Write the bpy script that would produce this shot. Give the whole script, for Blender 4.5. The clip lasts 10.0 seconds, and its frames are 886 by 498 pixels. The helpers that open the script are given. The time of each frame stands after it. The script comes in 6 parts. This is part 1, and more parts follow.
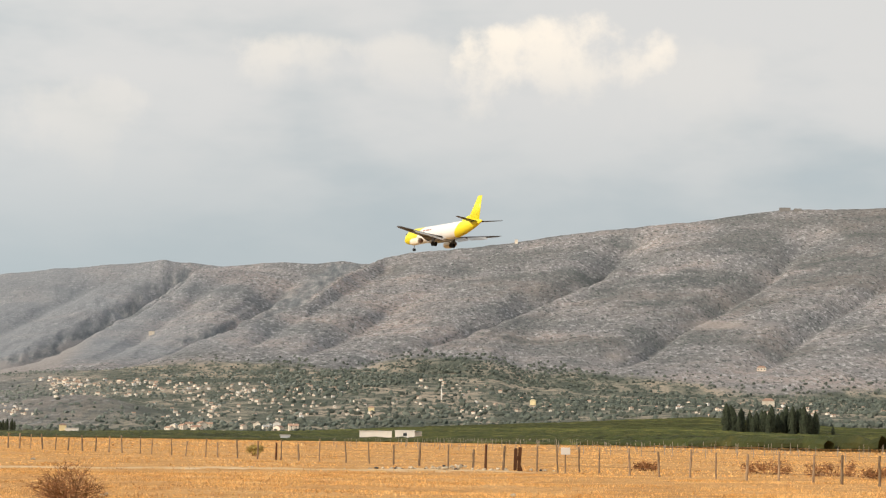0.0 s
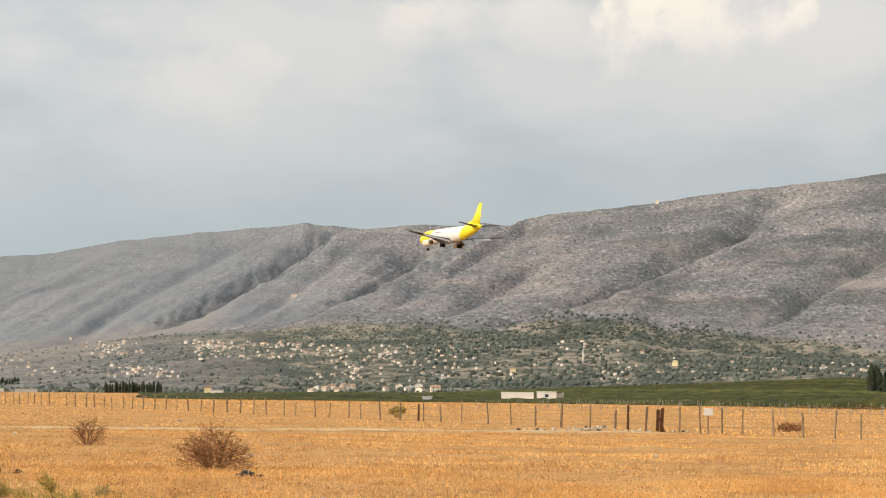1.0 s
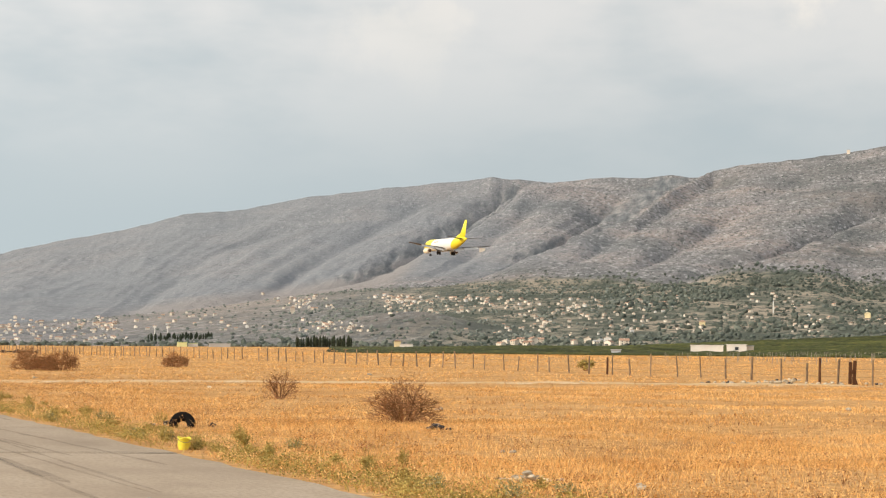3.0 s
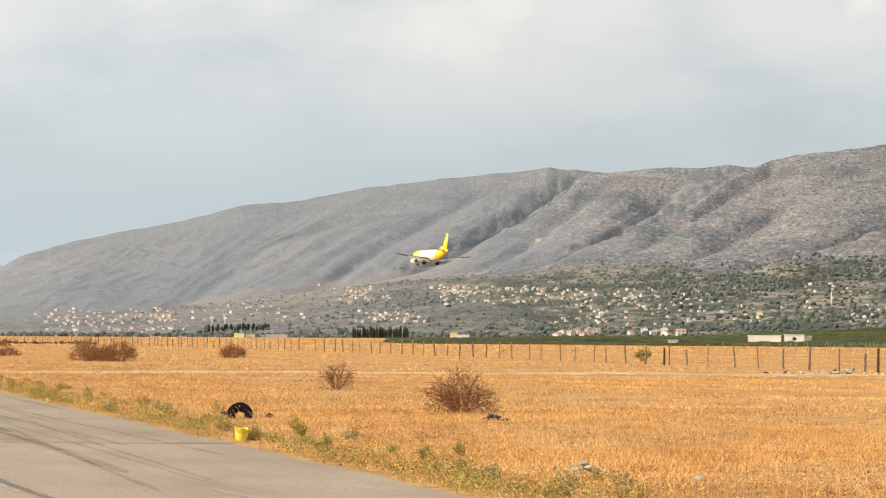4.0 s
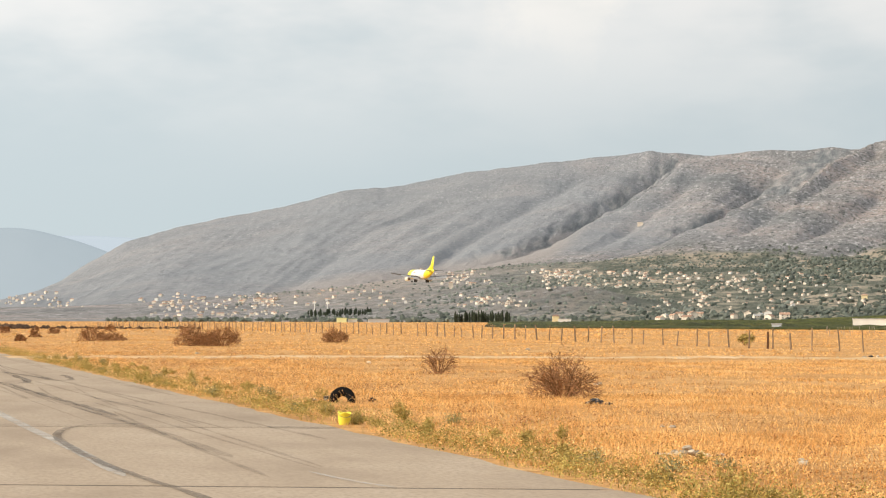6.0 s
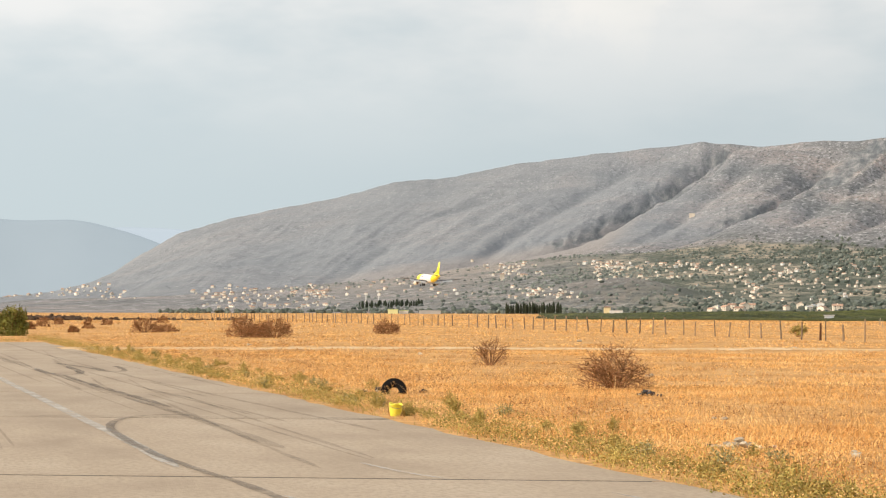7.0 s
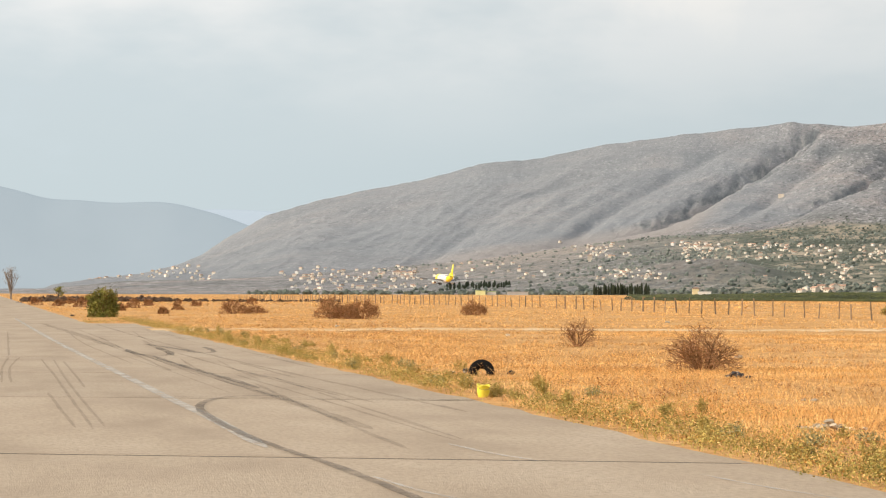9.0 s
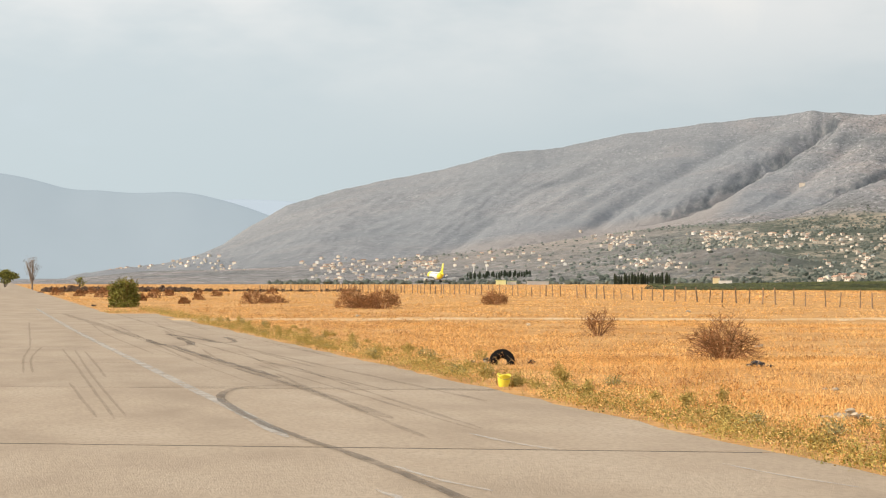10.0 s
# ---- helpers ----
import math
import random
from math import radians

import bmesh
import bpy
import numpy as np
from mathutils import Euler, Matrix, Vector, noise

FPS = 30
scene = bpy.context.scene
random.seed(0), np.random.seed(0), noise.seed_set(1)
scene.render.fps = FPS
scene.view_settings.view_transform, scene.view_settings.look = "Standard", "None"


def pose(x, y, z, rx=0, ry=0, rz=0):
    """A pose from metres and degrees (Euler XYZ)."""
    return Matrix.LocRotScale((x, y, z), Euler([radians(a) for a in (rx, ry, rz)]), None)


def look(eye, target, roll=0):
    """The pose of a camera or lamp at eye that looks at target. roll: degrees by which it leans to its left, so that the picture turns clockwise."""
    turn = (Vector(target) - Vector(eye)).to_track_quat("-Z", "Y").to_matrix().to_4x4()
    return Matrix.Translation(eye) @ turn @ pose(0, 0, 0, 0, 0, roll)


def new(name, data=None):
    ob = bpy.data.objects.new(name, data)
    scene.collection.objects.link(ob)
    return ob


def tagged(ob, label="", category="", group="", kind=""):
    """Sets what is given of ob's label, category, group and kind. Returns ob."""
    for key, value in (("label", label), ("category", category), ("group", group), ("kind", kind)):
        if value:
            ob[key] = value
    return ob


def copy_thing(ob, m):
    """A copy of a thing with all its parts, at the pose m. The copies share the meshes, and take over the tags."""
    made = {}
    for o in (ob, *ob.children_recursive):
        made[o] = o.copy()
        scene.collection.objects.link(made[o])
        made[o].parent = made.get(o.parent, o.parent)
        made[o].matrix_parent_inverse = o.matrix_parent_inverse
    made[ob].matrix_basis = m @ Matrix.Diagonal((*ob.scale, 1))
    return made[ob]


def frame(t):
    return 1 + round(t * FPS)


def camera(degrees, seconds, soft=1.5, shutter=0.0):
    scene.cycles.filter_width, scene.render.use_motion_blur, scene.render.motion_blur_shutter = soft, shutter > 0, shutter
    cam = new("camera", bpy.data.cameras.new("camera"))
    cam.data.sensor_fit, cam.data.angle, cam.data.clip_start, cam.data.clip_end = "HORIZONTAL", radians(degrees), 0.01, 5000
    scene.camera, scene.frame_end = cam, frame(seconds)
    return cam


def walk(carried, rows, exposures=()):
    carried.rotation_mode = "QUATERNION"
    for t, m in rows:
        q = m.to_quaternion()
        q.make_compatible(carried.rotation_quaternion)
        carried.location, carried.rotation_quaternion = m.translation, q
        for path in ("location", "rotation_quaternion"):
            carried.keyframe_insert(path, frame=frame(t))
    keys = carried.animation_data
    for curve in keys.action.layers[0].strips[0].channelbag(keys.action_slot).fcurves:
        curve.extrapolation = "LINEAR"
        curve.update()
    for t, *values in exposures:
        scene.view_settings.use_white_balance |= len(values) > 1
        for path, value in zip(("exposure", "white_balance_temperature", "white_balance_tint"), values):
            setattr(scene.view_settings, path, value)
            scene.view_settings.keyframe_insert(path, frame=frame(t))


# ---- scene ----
from functools import lru_cache

# The camera stands on the taxiway and only turns.
EYE = 1.9
cam = camera(24.0, 10.0, soft=1.2)
ROWS = [
    (0.0, 0.000, 4.942, 0.729),
    (0.5, 2.050, 4.351, 0.633),
    (1.0, 3.859, 3.841, 0.580),
    (1.5, 5.438, 3.403, 0.487),
    (2.0, 6.836, 3.033, 0.443),
    (2.5, 8.028, 2.737, 0.400),
    (4.0, 10.551, 2.259, 0.295),
    (4.5, 11.245, 2.147, 0.261),
    (5.0, 11.937, 2.032, 0.232),
    (5.5, 12.636, 1.929, 0.187),
    (7.0, 14.748, 1.581, 0.144),
    (7.5, 15.448, 1.457, 0.182),
    (8.0, 16.136, 1.329, 0.137),
    (8.5, 16.708, 1.199, 0.108),
    (9.0, 17.151, 1.063, 0.101),
    (9.5, 17.476, 0.933, 0.046),
    (10.0, 17.710, 0.777, -0.000),
]
walk(cam, [(t, pose(0, 0, EYE, 90 + pitch, 0, yaw) @ pose(0, 0, 0, 0, 0, roll)) for t, yaw, pitch, roll in ROWS],
     exposures=[(0, 0.04), (1, 0.03), (2.5, 0.09), (4, 0.22), (5.5, 0.3), (7, 0.29), (8.5, 0.29), (10, 0.28)])

# ---- light ----
SUN_AZ, SUN_EL = 128.0, 21.0     # degrees to the left of north, degrees up
world = bpy.data.worlds.new("sky")
scene.world = world
world.use_nodes = True


def sky_nodes():
    nt = world.node_tree
    nt.nodes.clear()
    N, L = nt.nodes.new, nt.links.new

    def math(op, a, b=None, c=None, clamp=False):
        m = N("ShaderNodeMath")
        m.operation, m.use_clamp = op, clamp
        for i, v in enumerate((a, b, c)):
            if v is None:
                continue
            if isinstance(v, (int, float)):
                m.inputs[i].default_value = v
            else:
                L(v, m.inputs[i])
        return m.outputs[0]

    def smooth(v, lo, hi):
        r = N("ShaderNodeMapRange")
        r.interpolation_type = "SMOOTHSTEP"
        L(v, r.inputs[0])
        r.inputs[1].default_value, r.inputs[2].default_value = lo, hi
        return r.outputs[0]

    def mix(f, a, b):
        m = N("ShaderNodeMix")
        m.data_type = "RGBA"
        L(f, m.inputs[0])
        for s, v in ((m.inputs[6], a), (m.inputs[7], b)):
            if isinstance(v, tuple):
                s.default_value = (*v, 1)
            else:
                L(v, s)
        return m.outputs[2]

    def fractal(vec, scale, detail=6, rough=0.55):
        n = N("ShaderNodeTexNoise")
        n.inputs["Scale"].default_value = scale
        n.inputs["Detail"].default_value = detail
        n.inputs["Roughness"].default_value = rough
        L(vec, n.inputs["Vector"])
        return n.outputs["Fac"]

    tc = N("ShaderNodeTexCoord")
    sep = N("ShaderNodeSeparateXYZ")
    L(tc.outputs["Generated"], sep.inputs[0])
    x, z = sep.outputs[0], sep.outputs[2]
    flat = N("ShaderNodeMapping")
    flat.inputs["Scale"].default_value = (1, 1, 2.6)
    L(tc.outputs["Generated"], flat.inputs[0])
    sky = N("ShaderNodeTexSky")
    sky.sky_type, sky.sun_disc = "NISHITA", False
    sky.sun_elevation, sky.sun_rotation = radians(SUN_EL), radians(-SUN_AZ)
    sky.dust_density, sky.air_density = 2.5, 1.2
    bg_sky = N("ShaderNodeVectorMath")
    bg_sky.operation = "SCALE"
    bg_sky.inputs[3].default_value = 0.085
    L(sky.outputs[0], bg_sky.inputs[0])
    # thin stratus over all the sky, thicker and whiter higher up
    broad = fractal(flat.outputs[0], 5.0, 5)
    veil = math("MULTIPLY", smooth(math("ADD", broad, math("MULTIPLY", z, 1.1)), 0.44, 0.72), smooth(z, 0.05, 0.17))
    grey = mix(smooth(z, 0.02, 0.16), CLOUD_LOW, CLOUD_MID)
    white = mix(veil, grey, CLOUD_HIGH)
    clear = mix(smooth(z, 0.0, 0.5), (0.55, 0.62, 0.68), bg_sky.outputs[0])
    cover = mix(smooth(math("ADD", broad, 0.12), 0.25, 0.5), clear, white)
    # the whole sheet is thinner and brighter towards the west
    west = N("ShaderNodeVectorMath")
    west.operation = "SCALE"
    L(cover, west.inputs[0])
    L(math("SUBTRACT", 1.06, math("MULTIPLY", smooth(x, -0.48, -0.05), 0.09)), west.inputs[3])
    cover = west.outputs[0]
    # small cumulus heads: place, half width, half height, strength
    lump = fractal(tc.outputs["Generated"], 34.0, 9, 0.6)
    ahead = smooth(sep.outputs[1], 0.3, 0.6)
    head = None
    for cx, cz, rx, up, down, k in ((0.024, 0.182, 0.030, 0.014, 0.044, 0.98), (0.062, 0.184, 0.052, 0.016, 0.036, 0.95), (-0.086, 0.179, 0.024, 0.011, 0.022, 0.48), (-0.056, 0.182, 0.020, 0.010, 0.022, 0.42), (-0.014, 0.180, 0.034, 0.011, 0.026, 0.30), (-0.175, 0.152, 0.045, 0.014, 0.045, 0.22), (0.115, 0.170, 0.05, 0.02, 0.05, 0.12)):
        dx = math("DIVIDE", math("SUBTRACT", x, cx), rx)
        dz = math("SUBTRACT", z, cz)
        dz = math("ADD", math("DIVIDE", math("MAXIMUM", dz, 0.0), up), math("DIVIDE", math("MINIMUM", dz, 0.0), down))
        r2 = math("ADD", math("MULTIPLY", dx, dx), math("MULTIPLY", dz, dz))
        v = math("ADD", math("SUBTRACT", 0.85, r2), math("MULTIPLY", math("SUBTRACT", lump, 0.5), 3.0))
        # crisp above, melting away below
        edge = math("MULTIPLY", smooth(v, 0.0, 0.9), smooth(dz, -1.2, 0.2))
        v = math("MULTIPLY", edge, k)
        head = v if head is None else math("MAXIMUM", head, v)
    head = math("MULTIPLY", head, ahead)
    both = mix(head, cover, CUMULUS)
    out = N("ShaderNodeOutputWorld")
    bg = N("ShaderNodeBackground")
    L(both, bg.inputs[0])
    bg.inputs[1].default_value = 1.0
    L(bg.outputs[0], out.inputs[0])


CLOUD_LOW, CLOUD_MID, CLOUD_HIGH, CUMULUS = (0.455, 0.522, 0.545), (0.495, 0.55, 0.572), (0.715, 0.71, 0.695), (0.99, 0.90, 0.78)
sky_nodes()
sun = new("sun", bpy.data.lights.new("sun", "SUN"))
sun.data.energy, sun.data.angle, sun.data.color = 3.2, radians(0.8), (1.0, 0.86, 0.68)
az, el = radians(SUN_AZ), radians(SUN_EL)
sun.matrix_world = look((-math.sin(az) * 50, math.cos(az) * 50, math.tan(el) * 50), (0, 0, 0))


# ---- materials ----
def mat(name, stops, scale=1.0, rough=0.8, bump=0.0, bump_scale=None, detail=6, fine=None, metal=0.0, stretch=(1, 1, 1), random=0.0, spec=0.3, island=0.0, turn=0.0, worn=0.0):
    """stops: (position, colour) of a ramp over fractal noise in object space; fine: (scale, amount, colour) of a second, smaller noise."""
    m = bpy.data.materials.new(name)
    m.use_nodes = True
    nt = m.node_tree
    N, L = nt.nodes.new, nt.links.new
    p = nt.nodes["Principled BSDF"]
    p.inputs["Roughness"].default_value = rough
    p.inputs["Metallic"].default_value = metal
    p.inputs["Specular IOR Level"].default_value = spec
    tc = N("ShaderNodeTexCoord")
    mp = N("ShaderNodeMapping")
    mp.inputs["Scale"].default_value = stretch
    if turn:                 # stretched along a turned axis
        mp.vector_type = "TEXTURE"
        mp.inputs["Rotation"].default_value = (0, 0, radians(turn))
        mp.inputs["Scale"].default_value = [1 / k for k in stretch]
    L(tc.outputs["Object"], mp.inputs[0])
    n = N("ShaderNodeTexNoise")
    n.inputs["Scale"].default_value, n.inputs["Detail"].default_value, n.inputs["Roughness"].default_value = scale, detail, 0.6
    L(mp.outputs[0], n.inputs["Vector"])
    ramp = N("ShaderNodeValToRGB")
    while len(ramp.color_ramp.elements) < len(stops):
        ramp.color_ramp.elements.new(0.5)
    for e, (pos, c) in zip(ramp.color_ramp.elements, stops):
        e.position, e.color = pos, (*c, 1)
    L(n.outputs["Fac"], ramp.inputs[0])
    col = ramp.outputs[0]
    if fine:
        n2 = N("ShaderNodeTexNoise")
        n2.inputs["Scale"].default_value, n2.inputs["Detail"].default_value, n2.inputs["Roughness"].default_value = fine[0], 4, 0.65
        L(mp.outputs[0], n2.inputs["Vector"])
        r = N("ShaderNodeMapRange")
        L(n2.outputs["Fac"], r.inputs[0])
        r.inputs[1].default_value, r.inputs[2].default_value, r.inputs[4].default_value = 0.42, 0.68, fine[1]
        mx = N("ShaderNodeMix")
        mx.data_type = "RGBA"
        L(r.outputs[0], mx.inputs[0])
        L(col, mx.inputs[6])
        mx.inputs[7].default_value = (*fine[2], 1)
        col = mx.outputs[2]
    if random or island:
        src = N("ShaderNodeObjectInfo").outputs["Random"] if random else N("ShaderNodeNewGeometry").outputs["Random Per Island"]
        hs = N("ShaderNodeHueSaturation")
        r = N("ShaderNodeMapRange")
        L(src, r.inputs[0])
        k = random or island
        r.inputs[3].default_value, r.inputs[4].default_value = 1 - k, 1 + k
        L(r.outputs[0], hs.inputs["Value"])
        L(col, hs.inputs["Color"])
        col = hs.outputs[0]
    L(col, p.inputs["Base Color"])
    if worn:            # thin, patchy coat over what lies under it
        w1 = N("ShaderNodeTexNoise")
        w1.inputs["Scale"].default_value, w1.inputs["Detail"].default_value, w1.inputs["Roughness"].default_value = 1.3, 8, 0.75
        L(mp.outputs[0], w1.inputs["Vector"])
        r = N("ShaderNodeMapRange")
        L(w1.outputs["Fac"], r.inputs[0])
        r.inputs[1].default_value, r.inputs[2].default_value, r.inputs[4].default_value = 0.27, 0.60, worn
        L(r.outputs[0], p.inputs["Alpha"])
    if bump:
        b = N("ShaderNodeBump")
        b.inputs["Strength"].default_value, b.inputs["Distance"].default_value = 1.0, bump
        n3 = N("ShaderNodeTexNoise")
        n3.inputs["Scale"].default_value, n3.inputs["Detail"].default_value = bump_scale or scale * 4, 5
        L(mp.outputs[0], n3.inputs["Vector"])
        L(n3.outputs["Fac"], b.inputs["Height"])
        L(b.outputs[0], p.inputs["Normal"])
    return m


def two(c, k=0.75):
    return [(0.35, tuple(v * k for v in c)), (0.65, c)]


M_EARTH = mat("dry_grass_ground", [(0.30, (0.42, 0.215, 0.07)), (0.42, (0.60, 0.325, 0.11)), (0.56, (0.70, 0.40, 0.15)), (0.70, (0.67, 0.42, 0.185))], 0.22, 0.95, 0.10, 6.0, 10, (2.6, 0.8, (0.38, 0.19, 0.06)))
M_GRAVEL = mat("pale_gravel", [(0.35, (0.60, 0.39, 0.19)), (0.6, (0.74, 0.57, 0.37))], 0.35, 0.95, 0.03, 8, fine=(1.2, 0.8, (0.62, 0.36, 0.12)))
M_CONCRETE = mat("old_concrete", [(0.30, (0.335, 0.26, 0.19)), (0.5, (0.43, 0.34, 0.25)), (0.7, (0.49, 0.40, 0.305))], 0.55, 0.9, 0.008, 45, 10, (16, 0.65, (0.30, 0.237, 0.173)), random=0.04, stretch=(1, 0.4, 1), turn=29.9)
M_RUBBER_MARK = mat("rubber_trace", two((0.16, 0.135, 0.11)), 2.5, 0.8, worn=0.56)
M_FAINT_MARK = mat("faint_rubber_trace", two((0.20, 0.165, 0.13)), 1.6, 0.85, worn=0.27)
M_FADED = mat("faded_line_paint", two((0.66, 0.63, 0.58), 0.9), 1.0, 0.8, worn=0.62)
M_JOINT = mat("tar_joint", two((0.06, 0.05, 0.04)), 3, 0.9)
M_STRAW = mat("dry_straw", [(0.3, (0.50, 0.25, 0.08)), (0.5, (0.74, 0.43, 0.155)), (0.7, (0.82, 0.55, 0.25))], 0.35, 0.8, island=0.34)
M_WEED = mat("olive_weed", [(0.35, (0.31, 0.22, 0.055)), (0.65, (0.52, 0.40, 0.12))], 0.8, 0.8, island=0.38)
M_THISTLE = mat("grey_green_weed", two((0.36, 0.32, 0.15)), 1.5, 0.85, island=0.35)
M_TWIG = mat("dry_brown_twig", [(0.35, (0.20, 0.10, 0.045)), (0.65, (0.42, 0.225, 0.105))], 3, 0.85, island=0.4)
M_RUSTLEAF = mat("rust_brown_leaf", [(0.35, (0.22, 0.095, 0.035)), (0.65, (0.40, 0.19, 0.075))], 2, 0.85, island=0.4)
M_GREENLEAF = mat("shrub_green_leaf", [(0.35, (0.11, 0.115, 0.02)), (0.65, (0.27, 0.245, 0.05))], 2, 0.75, island=0.4)
M_GREYTWIG = mat("grey_bare_twig", two((0.34, 0.28, 0.23)), 3, 0.9, island=0.3)
M_DARKSCRUB = mat("dark_hedge_leaf", [(0.35, (0.045, 0.03, 0.02)), (0.65, (0.11, 0.065, 0.04))], 1.0, 0.9, island=0.3)
M_POST = mat("weathered_post_wood", [(0.35, (0.18, 0.12, 0.075)), (0.65, (0.36, 0.26, 0.165))], 6, 0.85, random=0.35, stretch=(1, 1, 0.3))
M_STAKE = mat("grey_stake", two((0.34, 0.30, 0.25)), 4, 0.85)
M_WIRE = mat("rusty_wire", two((0.13, 0.10, 0.08)), 5, 0.7, metal=0.5)
M_OLDWOOD = mat("dark_rotten_wood", two((0.11, 0.05, 0.025)), 5, 0.9)
M_TYRE = mat("black_tyre_rubber", two((0.010, 0.009, 0.009)), 8, 0.75, spec=0.12)
M_BUCKET = mat("yellow_bucket_plastic", [(0.3, (0.78, 0.66, 0.05)), (0.7, (0.86, 0.80, 0.10))], 6, 0.45, spec=0.4)
M_STONE = mat("pale_limestone", [(0.35, (0.36, 0.29, 0.20)), (0.65, (0.66, 0.57, 0.44))], 4, 0.9, 0.02, 12, random=0.25)
M_DARKBAG = mat("dark_rubbish", two((0.05, 0.045, 0.045)), 6, 0.6)
M_WHITE = mat("white_paint", two((0.78, 0.76, 0.72), 0.9), 0.5, 0.7)
M_PLASTER = mat("pale_plaster", [(0.35, (0.62, 0.52, 0.42)), (0.65, (0.76, 0.70, 0.60))], 0.2, 0.9, random=0.3)
M_OCHREWALL = mat("yellow_plaster", two((0.78, 0.66, 0.40), 0.9), 0.3, 0.85, random=0.1)
M_LEMON = mat("lemon_wall_paint", two((0.80, 0.79, 0.42), 0.9), 0.3, 0.8)
M_ROOF = mat("clay_tile_roof", [(0.35, (0.34, 0.21, 0.15)), (0.65, (0.46, 0.31, 0.23))], 0.8, 0.85, random=0.35)
M_GREENROOF = mat("green_sheet_roof", two((0.55, 0.66, 0.30), 0.85), 0.4, 0.6)
M_GLASSDARK = mat("dark_window", two((0.05, 0.06, 0.07)), 1, 0.2)
M_VINE = mat("vine_leaf", [(0.38, (0.03, 0.038, 0.01)), (0.52, (0.055, 0.062, 0.016)), (0.66, (0.10, 0.098, 0.028))], 0.05, 0.85, 0.35, 1.0, fine=(0.6, 0.75, (0.028, 0.042, 0.012)), island=0.4)
M_NACELLE = mat("cream_engine_paint", two((0.78, 0.74, 0.62), 0.9), 0.5, 0.4, spec=0.5)
# far leaf colours are lightened and greyed as haze, the second one more
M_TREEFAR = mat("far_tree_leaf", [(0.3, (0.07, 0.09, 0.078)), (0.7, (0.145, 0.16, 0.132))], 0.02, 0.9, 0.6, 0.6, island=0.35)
M_HAZEDLEAF = mat("hazed_grey_leaf", [(0.3, (0.13, 0.155, 0.142)), (0.7, (0.22, 0.24, 0.21))], 0.02, 0.9, 0.6, 0.6, island=0.3)
M_CYPRESS = mat("cypress_leaf", [(0.35, (0.022, 0.032, 0.02)), (0.65, (0.065, 0.08, 0.048))], 0.7, 0.9, 0.3, 1.5, island=0.35)
M_RUIN = mat("grey_ruin_stone", two((0.27, 0.26, 0.25)), 0.3, 0.9)
M_BARK = mat("bark", two((0.14, 0.10, 0.07)), 4, 0.9)


# ---- the plan: u runs along the taxiway, n square to it ----
DIR = radians(29.9)
UX, UY, NX, NY = -math.sin(DIR), math.cos(DIR), math.cos(DIR), math.sin(DIR)


def un(u, n):
    return u * UX + n * NX, u * UY + n * NY


def polar(a, d):
    """Azimuth in degrees to the left of north, and distance."""
    return -math.sin(radians(a)) * d, math.cos(radians(a)) * d


def smoothstep(e0, e1, v):
    t = np.clip((v - e0) / (e1 - e0), 0, 1)
    return t * t * (3 - 2 * t)


LATTICE = np.random.RandomState(7).rand(256, 256)


def vnoise(x, y):
    xi, yi = np.floor(x).astype(int), np.floor(y).astype(int)
    fx, fy = x - xi, y - yi
    fx, fy = fx * fx * (3 - 2 * fx), fy * fy * (3 - 2 * fy)
    g = lambda i, j: LATTICE[i & 255, j & 255]
    return (g(xi, yi) * (1 - fx) + g(xi + 1, yi) * fx) * (1 - fy) + (g(xi, yi + 1) * (1 - fx) + g(xi + 1, yi + 1) * fx) * fy


def fbm(x, y, octaves=5, ridged=False):
    total, amp, norm = 0, 1.0, 0
    for k in range(octaves):
        v = vnoise(x * 2 ** k + 17 * k, y * 2 ** k + 31 * k)
        total = total + amp * (1 - abs(2 * v - 1) if ridged else v)
        norm += amp
        amp *= 0.5
    return total / norm


RISE = [(-20, 0.4), (-14, 0.5), (-11, 0.55), (-7.2, 1.03), (-3.4, 0.67), (0.6, 0.34), (4.3, 0.0), (40, 0.0)]


def table(a, points):
    az_, el_ = zip(*sorted(points))
    return np.interp(a, az_, el_)


def plain(a, d):
    """Height of the valley floor: it sinks a little, and the vineyard side rises again."""
    low = -2.0 * smoothstep(180, 700, d)
    rise = 10.5 * np.clip((d - 450) / 700, 0, 1) ** 2 * table(a, RISE)
    return low + rise


# crest lines: azimuth, elevation
BACK = [(40, -1.5), (28.5, -0.2), (26.8, 0.17), (25.2, 0.42), (24.2, 0.68), (23.7, 0.92), (22.96, 1.44), (22.0, 1.98), (20.6, 2.42), (19.0, 2.73), (18.1, 2.89), (16.1, 3.42), (14.4, 3.6), (12.35, 4.0), (10.8, 4.18), (9.3, 4.34), (7.6, 4.52), (6.9, 4.45), (6.0, 4.38), (4.4, 4.54), (3.4, 4.51), (2.7, 4.58), (0.5, 4.4), (-20, 4.0)]
SPUR = [(40, -0.6), (22, -0.4), (20.6, 0.05), (18.2, 0.4), (16, 0.8), (13.6, 1.16), (11.5, 1.5), (10.4, 1.85), (9.5, 2.45), (8.4, 2.95), (7.4, 3.6), (6.8, 4.2), (6.1, 4.30), (5.0, 4.25), (3.5, 4.2), (1.0, 3.9), (-20, 3.2)]
